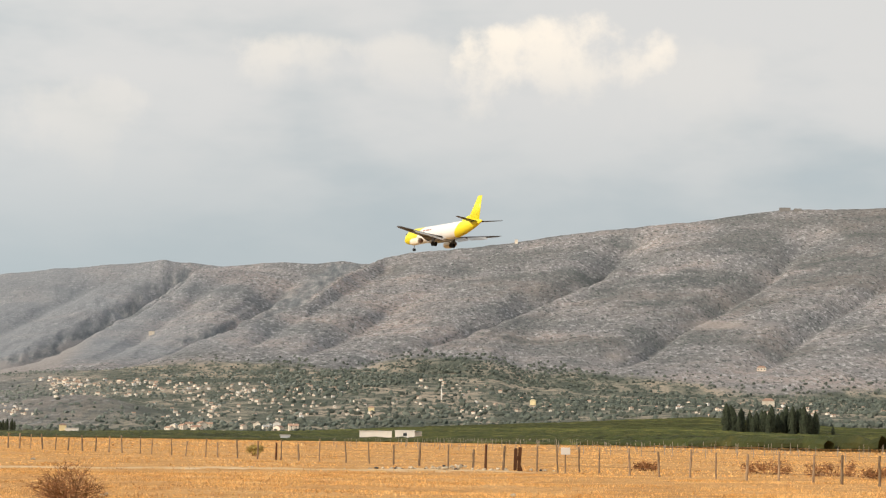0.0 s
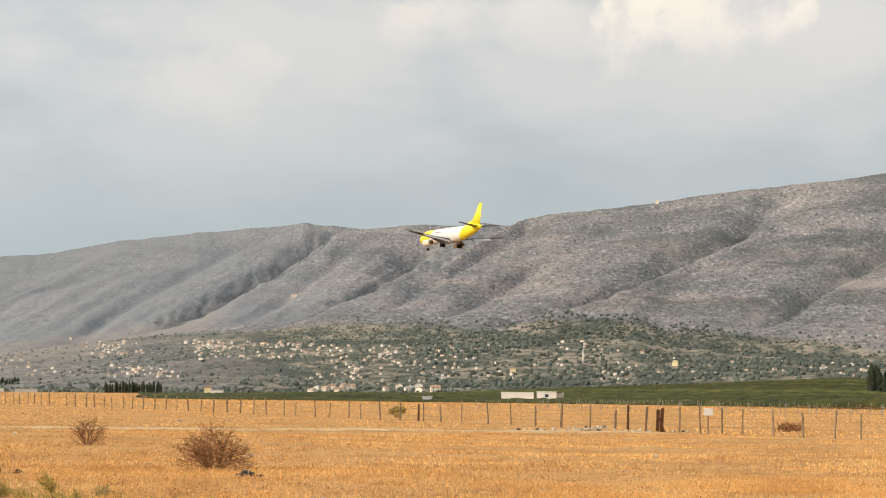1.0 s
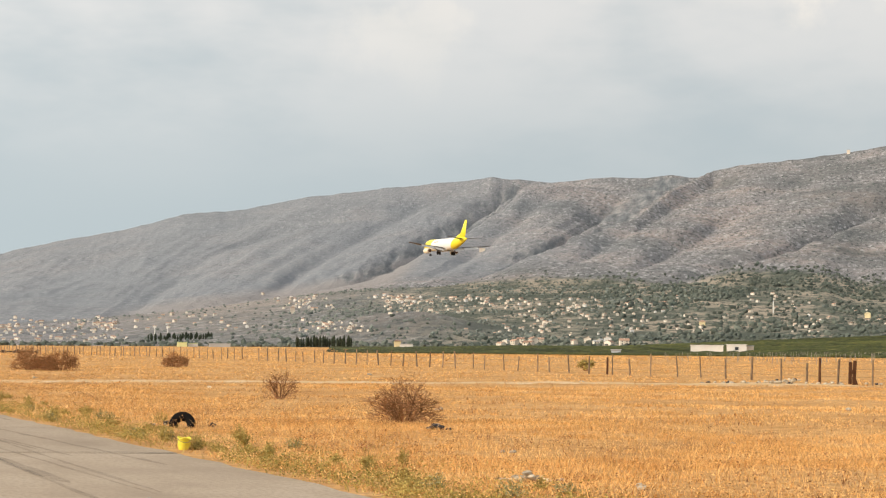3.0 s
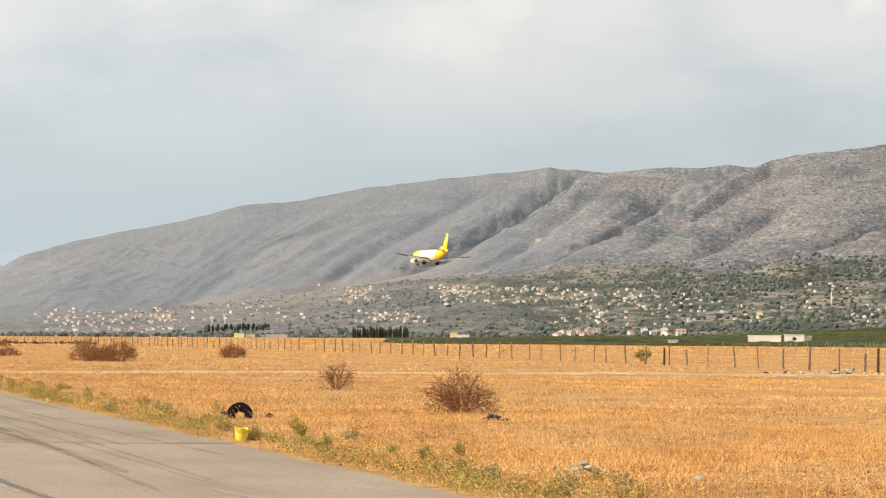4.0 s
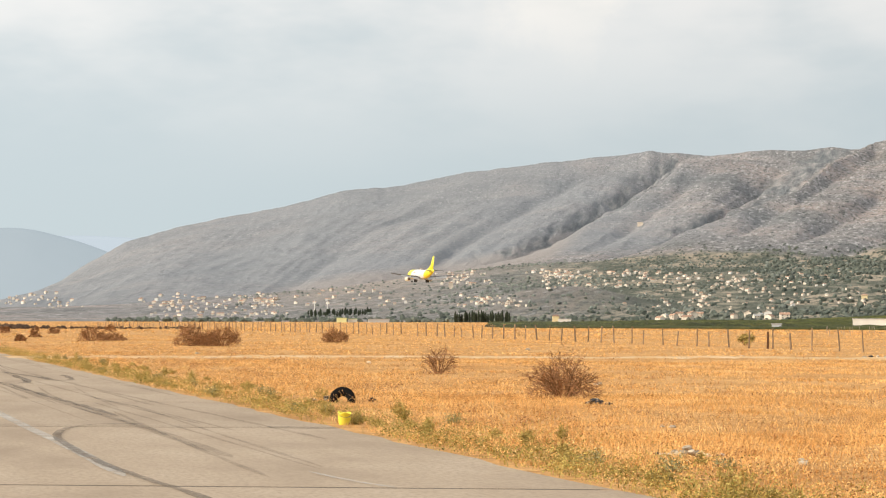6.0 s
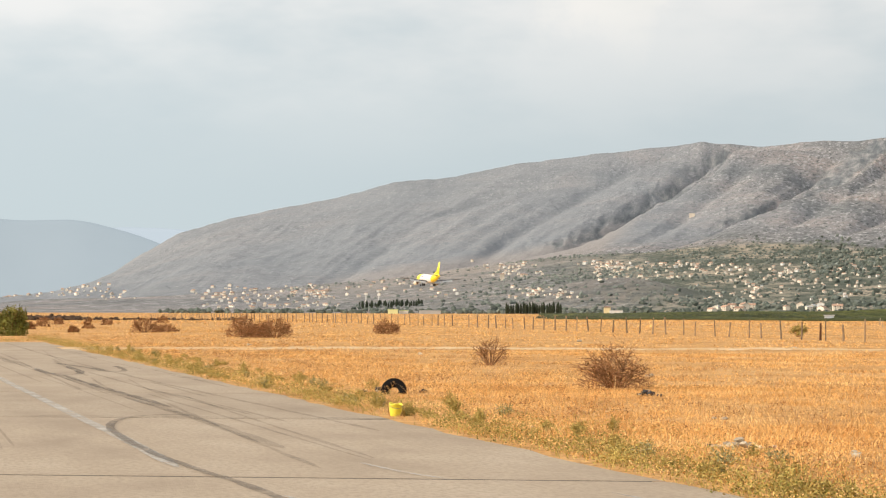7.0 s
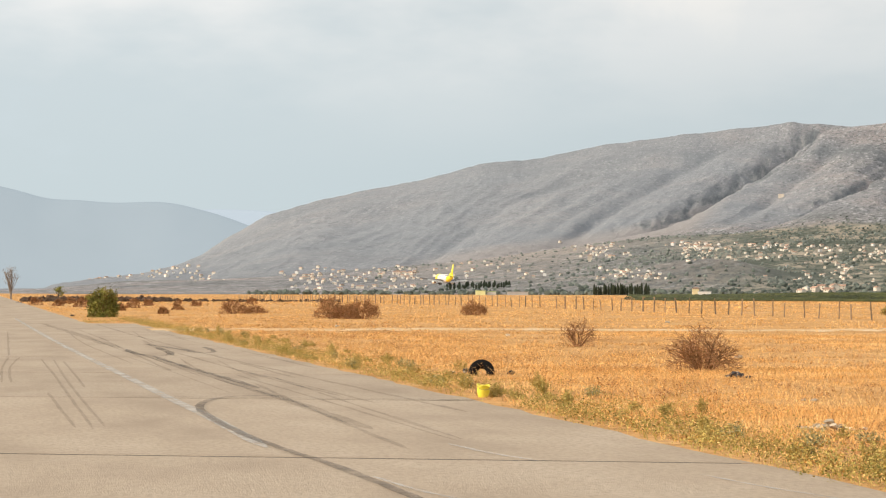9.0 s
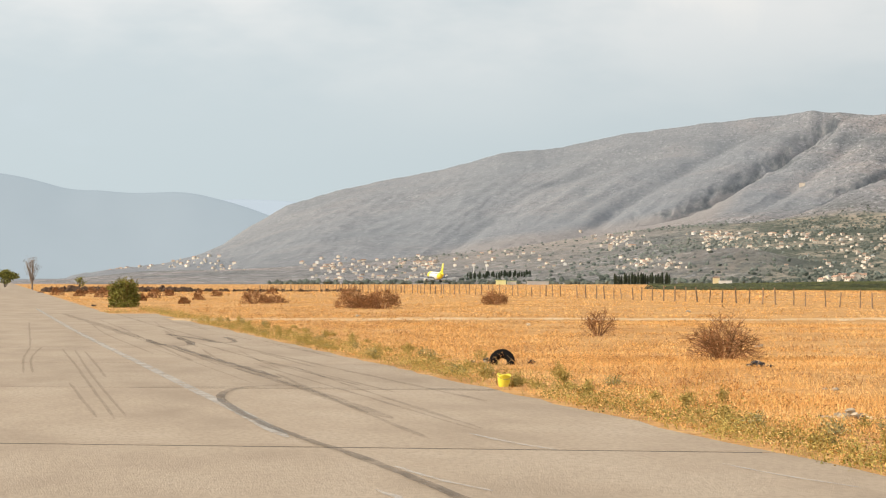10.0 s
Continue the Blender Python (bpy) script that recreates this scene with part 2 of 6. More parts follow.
FRONT = [(40, -3), (13, 0.0), (10.3, 1.2), (7.8, 1.75), (6.7, 2.3), (5.3, 2.8), (3.75, 3.4), (2.7, 4.2), (1.6, 4.70), (0.7, 4.85), (-0.8, 4.98), (-2.0, 5.14), (-3.4, 5.36), (-5.4, 5.59), (-7.2, 5.78), (-9.3, 6.06), (-10.1, 6.05), (-12, 6.11), (-16, 6.2), (-22, 5.5)]
FOOT = [(40, -0.4), (28, -0.1), (26, 0.1), (22, 0.28), (19.5, 0.5), (17, 0.72), (12, 1.3), (9, 1.5), (6, 1.6), (2, 1.6), (-1.4, 1.5), (-2.2, 1.25), (-5, 1.12), (-7.2, 1.0), (-12, 0.97), (-22, 0.9)]
D0 = 1150.0
# how far off the crest lines stand: the spurs come down towards the valley
SPUR_FAR = [(-20, 3700), (5.0, 3700), (6.8, 3560), (8.4, 3200), (9.5, 2960), (10.4, 2790), (11.5, 2660), (13.6, 2560), (16, 2500), (22, 2470), (40, 2470)]
FRONT_FAR = [(-22, 3950), (1.6, 3950), (2.7, 3560), (3.75, 3120), (5.3, 2780), (6.7, 2620), (7.8, 2520), (10.3, 2440), (40, 2440)]
# the edges of the two spurs, from low to high; rock faces stand behind them
BRINKS = ((((12.2, 1.5), (10.4, 1.9), (9.5, 2.45), (8.4, 2.98), (7.4, 3.65), (6.4, 4.3)), SPUR_FAR), (((7.8, 1.75), (6.7, 2.3), (5.3, 2.8), (3.9, 3.4), (3.0, 4.1), (2.4, 4.5)), FRONT_FAR))


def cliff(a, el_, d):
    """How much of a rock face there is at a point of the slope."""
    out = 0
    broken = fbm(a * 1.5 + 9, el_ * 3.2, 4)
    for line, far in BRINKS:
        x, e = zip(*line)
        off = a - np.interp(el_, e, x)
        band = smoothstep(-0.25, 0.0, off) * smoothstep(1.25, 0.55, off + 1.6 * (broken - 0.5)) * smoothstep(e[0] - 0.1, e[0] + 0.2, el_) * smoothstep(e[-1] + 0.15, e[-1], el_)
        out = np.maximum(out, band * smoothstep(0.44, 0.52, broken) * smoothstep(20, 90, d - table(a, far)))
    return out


# gullies: the line (azimuth, elevation), depth in metres, width of the left and of the right bank in degrees
GULLIES = {
    "back": [([(5.8, 4.6), (6.3, 4.4), (7.0, 4.05), (8.4, 3.17), (9.4, 2.54), (10.4, 1.75), (12, 1.3), (15, 0.9)], 250, 0.8, 0.45), ([(10.3, 3.6), (13.5, 2.9), (15.4, 2.2), (17.2, 0.9), (18, 0.3)], 110, 0.9, 0.6),
             ([(14.5, 3.3), (17.5, 2.4), (20, 1.0)], 60, 1.0, 0.8), ([(8.0, 4.4), (10.0, 3.5), (12.2, 2.2), (13.6, 1.3)], 100, 0.6, 0.6)],
    "spur": [([(2.6, 4.7), (3.3, 4.6), (4.3, 3.7), (5.3, 3.0), (6.7, 2.3), (7.8, 1.75), (9, 1.3)], 240, 0.75, 0.45), ([(5.6, 4.3), (6.6, 3.6), (7.6, 2.9), (9.0, 1.9)], 130, 0.5, 0.5)],
    "front": [([(-5.4, 5.5), (-5.1, 5.0), (-4.75, 4.3), (-3.8, 3.9), (-2.2, 3.2), (-0.4, 2.35), (1.1, 1.9), (3, 1.5)], 230, 0.8, 0.6), ([(1.0, 4.7), (2.2, 3.9), (4.0, 2.9), (5.8, 1.9)], 120, 0.7, 0.6),
              ([(-1.5, 4.9), (0.3, 3.8), (2.4, 2.6), (4.0, 1.8)], 90, 0.6, 0.6), ([(-10.4, 5.6), (-9.2, 4.4), (-7.6, 3.3), (-6.0, 2.4), (-5.2, 1.6)], 150, 0.8, 0.7),
              ([(-13, 4.6), (-11.2, 3.4), (-9.6, 2.4), (-8.8, 1.5)], 120, 0.8, 0.7)],
}


def carve(a, el_, lines):
    """How far the gullies set the slope back."""
    out = 0
    for line, deep, wl, wr in lines:
        e, x = zip(*sorted((q, p) for p, q in line))
        off = a - np.interp(el_, e, x)
        reach = smoothstep(e[0] - 0.3, e[0] + 0.4, el_) * smoothstep(e[-1] + 0.15, e[-1] - 0.5, el_)
        out = out + deep * reach * np.exp(-np.where(off > 0, off / wl, -off / wr) ** 1.4)
    return out


def slope_layer(a, d, crest, body, d_crest, d_foot, foot, power):
    """Elevation angle of a slope that climbs from its foot to its crest, and falls behind it; body is the crest without its small steps."""
    s = np.clip((d - d_foot) / (d_crest - d_foot), 0, 1)
    el_ = foot + (body - foot) * s ** power + (crest - body) * s ** 9
    return np.where(d > d_crest, crest - (d - d_crest) / 260.0, np.where(d < d_foot, -9, el_))


def land(a, d):
    """Height of the land at azimuth a (degrees) and distance d."""
    a, d = np.asarray(a, float), np.asarray(d, float)
    X, Y = -np.sin(np.radians(a)) * d, np.cos(np.radians(a)) * d
    foot_el = table(a, FOOT)
    d_foot = 2350.0 + 120 * (fbm(X / 400, Y / 400, 3) - 0.5)
    # fields and villages between the plain and the mountain
    s = np.clip((d - D0) / (d_foot - D0), 0, 1)
    base = plain(a, np.minimum(d, D0))
    apron = base + (np.tan(np.radians(foot_el)) * d_foot + EYE - base) * s ** 1.25
    apron = apron + 3.5 * s * (fbm(X / 160 + 5, Y / 160, 4) - 0.5) * 2
    # a low knoll before the villages
    kx, ky = (a - 10.7) * 24.0, (d - 1420)
    apron = apron + 11 * np.exp(-(kx / 46) ** 2 - (ky / 110) ** 2) + 6.5 * np.exp(-((kx + 38) / 34) ** 2 - (ky / 110) ** 2)
    gully = fbm((X - 0.8 * Y) / 300 + 3, (X + Y) / 1100 + 9, 5, True)
    rough = fbm(X / 70, Y / 70, 4, True)
    wob = 0.10 * (fbm(a * 2.2 + 40, a * 0 + 3.3, 4) - 0.5)
    lay = []
    bend = 0.35 * (fbm(X / 260 + 70, Y / 260 + 5, 4) - 0.5)
    for nm, crest, dc, df, ft, pw in (("back", BACK, 4350, 2500, 0.0, 0.95), ("spur", SPUR, table(a, SPUR_FAR), 2350, foot_el * 0.95, 0.85), ("front", FRONT, table(a, FRONT_FAR), 2300, foot_el, 0.9)):
        c = table(a, crest)
        body = sum(table(a + k, crest) for k in np.linspace(-1.1, 1.1, 9)) / 9
        c = c + wob
        ft = np.minimum(ft, np.minimum(c, body))
        e = slope_layer(a, d, c, body, dc, df, ft, pw)
        for _ in range(2):
            e = slope_layer(a, d - carve(a + bend, np.maximum(e, ft), GULLIES[nm]) * np.clip((dc - d) / 300, 0, 1) ** 0.5, c, body, dc, df, ft, pw)
        z = EYE + d * np.tan(np.radians(np.maximum(e, -8)))
        sl = np.clip((d - df) / 500, 0, 1) * np.clip((dc - d) / 350, 0.0, 1)
        # long ribs that run down across the slope
        rib = fbm((e + 0.5 * a) * 1.15 + 7 + 1.2 * bend, (a - 0.5 * e) * 0.16 + 3, 5, True)
        z = z - sl * ((1 - rib) * (17 if nm == "back" else 24 if nm == "spur" else 15) + (1 - gully) * 8 + (1 - rough) * (6 if nm == "back" else 9)) + sl * 12
        face = cliff(a, e, d) if nm != "front" else 0
        z = z - face * sl * 13 * (1 - fbm(a * 3.4 + e, d / 600, 4, True))
        lay.append(z)
    z = np.maximum(np.maximum(lay[0], lay[1]), lay[2])
    return np.where(d < D0, plain(a, d), np.maximum(apron, np.where(d > 2250, z, -99)))


def land_xy(x, y):
    return float(land(math.degrees(math.atan2(-x, y)), math.hypot(x, y)))


def reach(a, el_):
    """Distance at which the slope at azimuth a first climbs to that elevation."""
    d = np.arange(1300, 4300, 10.0)
    e = np.degrees(np.arctan2(land(np.full_like(d, a), d) - EYE, d))
    return float(d[np.argmax(e > el_)])


def mesh_object(name, verts, faces, material, smooth=False):
    me = bpy.data.meshes.new(name)
    me.from_pydata([tuple(v) for v in verts], [], [tuple(f) for f in faces])
    if material:
        me.materials.append(material)
    if smooth:
        me.shade_smooth()
    me.update()
    return new(name, me)


def grid_mesh(name, X, Y, Z, material, smooth=True, wrap=False):
    r, c = X.shape
    v = np.stack([X.ravel(), Y.ravel(), Z.ravel()], 1)
    i = np.arange(r * c).reshape(r, c)
    q = np.stack([i[:-1, :-1], i[:-1, 1:], i[1:, 1:], i[1:, :-1]], -1).reshape(-1, 4)
    if wrap:
        q = np.concatenate([q, np.stack([i[:-1, -1], i[:-1, 0], i[1:, 0], i[1:, -1]], -1)])
    me = bpy.data.meshes.new(name)
    me.vertices.add(len(v))
    me.vertices.foreach_set("co", v.ravel())
    me.loops.add(q.size)
    me.loops.foreach_set("vertex_index", q.ravel())
    me.polygons.add(len(q))
    me.polygons.foreach_set("loop_start", np.arange(0, q.size, 4))
    me.polygons.foreach_set("loop_total", np.full(len(q), 4))
    me.update(calc_edges=True)
    me.validate()
    me.materials.append(material)
    if smooth:
        me.shade_smooth()
    return new(name, me)


def part(name, bm, material, parent, label="", smooth=False):
    me = bpy.data.meshes.new(name)
    bmesh.ops.recalc_face_normals(bm, faces=bm.faces)
    bm.to_mesh(me)
    bm.free()
    for m in material if isinstance(material, (list, tuple)) else (material,):
        me.materials.append(m)
    if smooth:
        me.shade_smooth()
    ob = new(name, me)
    ob.parent = parent
    return tagged(ob, label)


def empty(name, m, label, category, group=""):
    ob = new(name)
    ob.matrix_basis = m
    return tagged(ob, label, category, group)


def box(bm, x0, y0, z0, x1, y1, z1):
    vs = [bm.verts.new((x, y, z)) for z in (z0, z1) for x, y in ((x0, y0), (x1, y0), (x1, y1), (x0, y1))]
    for f in ((0, 3, 2, 1), (4, 5, 6, 7), (0, 1, 5, 4), (1, 2, 6, 5), (2, 3, 7, 6), (3, 0, 4, 7)):
        bm.faces.new([vs[i] for i in f])
    return vs


def tube(bm, p0, p1, r0, r1, sides=6):
    """A tapered rod from p0 to p1."""
    p0, p1 = Vector(p0), Vector(p1)
    q = (p1 - p0).to_track_quat("Z", "Y")
    rings = []
    for p, r in ((p0, r0), (p1, r1)):
        rings.append([bm.verts.new(p + q @ Vector((math.cos(k * 2 * math.pi / sides) * r, math.sin(k * 2 * math.pi / sides) * r, 0))) for k in range(sides)])
    for k in range(sides):
        bm.faces.new((rings[0][k], rings[0][(k + 1) % sides], rings[1][(k + 1) % sides], rings[1][k]))
    bm.faces.new(rings[0][::-1])
    bm.faces.new(rings[1])


def loft(bm, sections, cap=True):
    """Joins closed rings of equal length."""
    rings = [[bm.verts.new(p) for p in s] for s in sections]
    n = len(rings[0])
    for a_, b_ in zip(rings, rings[1:]):
        for k in range(n):
            bm.faces.new((a_[k], a_[(k + 1) % n], b_[(k + 1) % n], b_[k]))
    if cap:
        bm.faces.new(rings[0][::-1])
        bm.faces.new(rings[-1])
    return rings


# ---- ground, mountain, distance ----
def build_ground():
    a = np.radians(np.concatenate([np.arange(-16, 36, 0.4), np.arange(36, 344, 4.0)]))
    d = np.concatenate([[0.5, 4, 8, 14], np.arange(18, 60, 1.2), np.arange(60, 200, 5), np.arange(200, 1400, 25), [1700, 2200, 3000, 3900, 4900]])
    A, D = np.meshgrid(a, d)
    deg = (np.degrees(A) + 180) % 360 - 180
    X, Y = -np.sin(A) * D, np.cos(A) * D
    N_ = X * NX + Y * NY + 2.4 * (X * UX + Y * UY > 108)
    Z = np.where(D < 1300, plain(deg, np.minimum(D, D0)), -6)
    field = smoothstep(9.5, 13, N_) * smoothstep(160, 60, D)
    Z = Z + field * 0.16 * (fbm(X / 5, Y / 5, 4) - 0.5)
    Z = Z - 0.02 * smoothstep(14, 9.0, N_) * (D < 400) - 0.12 * smoothstep(7.0, 5.6, N_)
    ob = grid_mesh("ground", X[:, ::-1], Y[:, ::-1], Z[:, ::-1], M_EARTH, wrap=True)
    tagged(ob, "flat airfield meadow of sunburnt orange dry grass", "ground", kind="structure")


def mountain_material():
    m = bpy.data.materials.new("karst_slope")
    m.use_nodes = True
    nt = m.node_tree
    N, L = nt.nodes.new, nt.links.new
    p = nt.nodes["Principled BSDF"]
    p.inputs["Roughness"].default_value = 0.95
    p.inputs["Specular IOR Level"].default_value = 0.1
    tc = N("ShaderNodeTexCoord")

    def noise_(scale, detail=6, rough=0.6, stretch=(1, 1, 1)):
        mp = N("ShaderNodeMapping")
        mp.inputs["Scale"].default_value = stretch
        L(tc.outputs["Object"], mp.inputs[0])
        n = N("ShaderNodeTexNoise")
        n.inputs["Scale"].default_value, n.inputs["Detail"].default_value, n.inputs["Roughness"].default_value = scale, detail, rough
        L(mp.outputs[0], n.inputs["Vector"])
        return n.outputs["Fac"]

    def ramp(f, stops):
        r = N("ShaderNodeValToRGB")
        while len(r.color_ramp.elements) < len(stops):
            r.color_ramp.elements.new(0.5)
        for e, (pos, c) in zip(r.color_ramp.elements, stops):
            e.position, e.color = pos, (*c, 1) if len(c) == 3 else c
        L(f, r.inputs[0])
        return r.outputs[0]

    def mix(f, a_, b_):
        mx = N("ShaderNodeMix")
        mx.data_type = "RGBA"
        L(f, mx.inputs[0])
        for s, v in ((mx.inputs[6], a_), (mx.inputs[7], b_)):
            if isinstance(v, tuple):
                s.default_value = (*v, 1)
            else:
                L(v, s)
        return mx.outputs[2]

    bw = lambda f, lo, hi: ramp(f, [(lo, (0, 0, 0)), (hi, (1, 1, 1))])
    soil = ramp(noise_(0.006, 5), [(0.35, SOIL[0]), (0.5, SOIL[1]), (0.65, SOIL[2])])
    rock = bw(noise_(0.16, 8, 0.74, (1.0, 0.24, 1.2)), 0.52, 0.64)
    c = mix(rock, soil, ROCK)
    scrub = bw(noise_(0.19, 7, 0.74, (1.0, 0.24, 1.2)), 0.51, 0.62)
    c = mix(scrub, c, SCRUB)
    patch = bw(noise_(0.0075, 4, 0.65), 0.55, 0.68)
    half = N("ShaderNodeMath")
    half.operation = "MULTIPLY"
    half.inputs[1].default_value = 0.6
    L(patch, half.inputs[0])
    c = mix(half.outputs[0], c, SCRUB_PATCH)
    # barer slopes towards the left, with haze mixed into their colour
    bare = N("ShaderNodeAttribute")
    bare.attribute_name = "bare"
    c = mix(bare.outputs["Fac"], c, HAZED_BARE)
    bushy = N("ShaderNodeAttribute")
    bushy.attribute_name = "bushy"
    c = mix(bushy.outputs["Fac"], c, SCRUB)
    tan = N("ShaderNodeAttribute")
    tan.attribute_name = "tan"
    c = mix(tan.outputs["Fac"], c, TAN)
    # rock faces, with the shade of their sunless side painted in
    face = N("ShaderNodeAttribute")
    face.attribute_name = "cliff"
    c = mix(face.outputs["Fac"], c, ramp(noise_(0.045, 7, 0.7, (1.6, 0.3, 0.4)), [(0.38, SHADED_CLIFF[0]), (0.5, SHADED_CLIFF[1]), (0.64, SHADED_CLIFF[2])]))
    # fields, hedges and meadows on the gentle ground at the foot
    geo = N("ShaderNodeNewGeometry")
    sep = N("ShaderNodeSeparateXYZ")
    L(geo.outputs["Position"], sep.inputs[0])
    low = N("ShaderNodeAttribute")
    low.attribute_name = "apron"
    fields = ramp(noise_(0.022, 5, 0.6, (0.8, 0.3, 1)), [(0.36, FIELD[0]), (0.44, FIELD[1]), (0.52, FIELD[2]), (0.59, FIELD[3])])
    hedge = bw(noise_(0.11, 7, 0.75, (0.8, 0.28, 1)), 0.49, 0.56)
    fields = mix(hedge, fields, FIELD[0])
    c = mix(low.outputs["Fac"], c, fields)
    L(c, p.inputs["Base Color"])
    b = N("ShaderNodeBump")
    b.inputs["Strength"].default_value, b.inputs["Distance"].default_value = 0.9, 6.0
    L(noise_(0.05, 7, 0.7), b.inputs["Height"])
    L(b.outputs[0], p.inputs["Normal"])
    return m


# distance haze is put into these colours: greyer, bluer, low in contrast
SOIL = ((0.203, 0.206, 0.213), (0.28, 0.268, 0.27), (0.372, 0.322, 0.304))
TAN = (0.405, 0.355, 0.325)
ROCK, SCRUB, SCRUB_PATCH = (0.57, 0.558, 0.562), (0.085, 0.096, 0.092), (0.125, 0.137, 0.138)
# barer slope, blue-grey with the most haze in its colour
HAZED_BARE = (0.275, 0.298, 0.328)
# cliff rock, darkened and blued as if turned from the sun
SHADED_CLIFF = ((0.125, 0.143, 0.16), (0.21, 0.225, 0.238), (0.40, 0.395, 0.385))
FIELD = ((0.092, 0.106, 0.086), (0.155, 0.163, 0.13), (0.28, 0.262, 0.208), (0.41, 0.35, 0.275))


def build_mountain():
    a = np.arange(-19, 37, 0.065)
    d = np.concatenate([np.arange(1160, 2300, 20), np.arange(2300, 4400, 17), np.arange(4400, 4850, 50)])
    A, D = np.meshgrid(a, d)
    Z = land(A, D)
    Z[0] = Z[0] - 4
    X, Y = -np.sin(np.radians(A)) * D, np.cos(np.radians(A)) * D
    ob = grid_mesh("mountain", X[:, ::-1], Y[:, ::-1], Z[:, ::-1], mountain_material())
    edge = 2370 + 480 * (fbm(X / 230 + 8, Y / 330, 5) - 0.5)
    apron = smoothstep(45, -45, D - edge) * (0.3 + 0.7 * smoothstep(13, 8, A)) * smoothstep(21, 14, A) * (1 - 0.85 * np.exp(-((A - 10.3) / 1.9) ** 2 - ((D - 1400) / 150) ** 2))
    at = ob.data.attributes.new("apron", "FLOAT", "POINT")
    at.data.foreach_set("value", apron[:, ::-1].ravel().astype(np.float32))
    # less scrub and more painted haze towards the left
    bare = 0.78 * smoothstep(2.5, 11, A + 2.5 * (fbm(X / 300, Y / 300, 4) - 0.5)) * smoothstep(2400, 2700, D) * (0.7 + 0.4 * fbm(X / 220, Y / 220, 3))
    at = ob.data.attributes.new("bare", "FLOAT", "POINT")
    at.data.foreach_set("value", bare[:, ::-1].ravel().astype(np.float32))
    bushy = 0.45 * smoothstep(2.5, -4, A) * smoothstep(2450, 2700, D) * smoothstep(0.38, 0.62, fbm(X / 90 + 4, Y / 140, 5))
    bushy = bushy + 0.5 * np.exp(-((A - 10.3) / 1.9) ** 2 - ((D - 1400) / 150) ** 2)
    at = ob.data.attributes.new("bushy", "FLOAT", "POINT")
    at.data.foreach_set("value", bushy[:, ::-1].ravel().astype(np.float32))
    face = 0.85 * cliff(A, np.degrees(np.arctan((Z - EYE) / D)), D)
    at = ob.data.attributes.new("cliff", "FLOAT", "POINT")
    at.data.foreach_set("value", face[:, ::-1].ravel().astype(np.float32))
    # bare tan grassland on the long spur, a quarry shelf and a scree
    EL = np.degrees(np.arctan((Z - EYE) / D)) + 0.25 * (fbm(X / 120, Y / 160, 4) - 0.5)
    tan = 0.5 * smoothstep(0.50, 0.12, table(A, SPUR) - EL) * smoothstep(9.0, 10.5, A) * smoothstep(19.5, 16, A) * smoothstep(-0.3, 0.0, table(A, SPUR) + 0.1 - EL)
    tan = tan * (D < 3720) + 0.7 * np.exp(-((A + 7.6) / 0.8) ** 4 - ((EL - 2.95) / 0.10) ** 4) + 0.6 * np.exp(-((A + 4.75) / 0.3) ** 2 - ((EL - 2.05) / 0.12) ** 2) + 0.5 * np.exp(-((A - 3.5) / 1.0) ** 4 - ((EL - 1.55) / 0.05) ** 4)
    at = ob.data.attributes.new("tan", "FLOAT", "POINT")
    at.data.foreach_set("value", tan[:, ::-1].ravel().astype(np.float32))
    tagged(ob, "long grey karst mountain with scrub, gullies and fields at its foot", "mountain", kind="structure")


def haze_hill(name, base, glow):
    """Ridges so far off that the lit air before them makes most of their colour; their surface emits that haze."""
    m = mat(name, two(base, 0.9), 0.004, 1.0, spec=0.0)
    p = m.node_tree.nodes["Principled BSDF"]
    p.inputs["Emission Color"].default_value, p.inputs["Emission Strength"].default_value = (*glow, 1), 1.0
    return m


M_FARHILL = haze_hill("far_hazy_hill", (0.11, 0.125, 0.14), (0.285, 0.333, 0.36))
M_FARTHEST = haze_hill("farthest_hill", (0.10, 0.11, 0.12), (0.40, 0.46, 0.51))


def far_hill(name, crest, near, depth, material, label, seed):
    a = np.arange(16.0, 44, 0.1)
    t = np.linspace(0, 1, 26)
    A, T = np.meshgrid(a, t)
    D = near + depth * T
    c = sum(table(A + k, crest) for k in np.linspace(-0.45, 0.45, 9)) / 9
    Z = EYE + D * np.tan(np.radians(np.where(T < 0.8, (c + 0.25) * (T / 0.8) ** 0.8 - 0.25, c - (T - 0.8) * 9)))
    Z = Z - (1 - fbm(A * 0.7 + seed + T * 2, T * 3, 4, True)) * 2 * np.clip(T * 4, 0, 1) * np.clip((0.8 - T) * 6, 0, 1)
    X, Y = -np.sin(np.radians(A)) * D, np.cos(np.radians(A)) * D
    ob = grid_mesh(name, X[:, ::-1], Y[:, ::-1], Z[:, ::-1], material)
    tagged(ob, label, "mountain", kind="structure")


build_ground()
build_mountain()
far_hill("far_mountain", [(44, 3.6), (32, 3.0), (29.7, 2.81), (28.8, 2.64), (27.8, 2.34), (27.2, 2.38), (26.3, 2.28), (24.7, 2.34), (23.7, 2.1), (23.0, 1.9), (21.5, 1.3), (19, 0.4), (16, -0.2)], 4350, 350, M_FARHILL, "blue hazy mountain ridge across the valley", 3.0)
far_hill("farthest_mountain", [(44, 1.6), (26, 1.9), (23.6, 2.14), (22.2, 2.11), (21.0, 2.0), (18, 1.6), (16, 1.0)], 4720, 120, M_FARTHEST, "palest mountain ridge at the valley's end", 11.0)


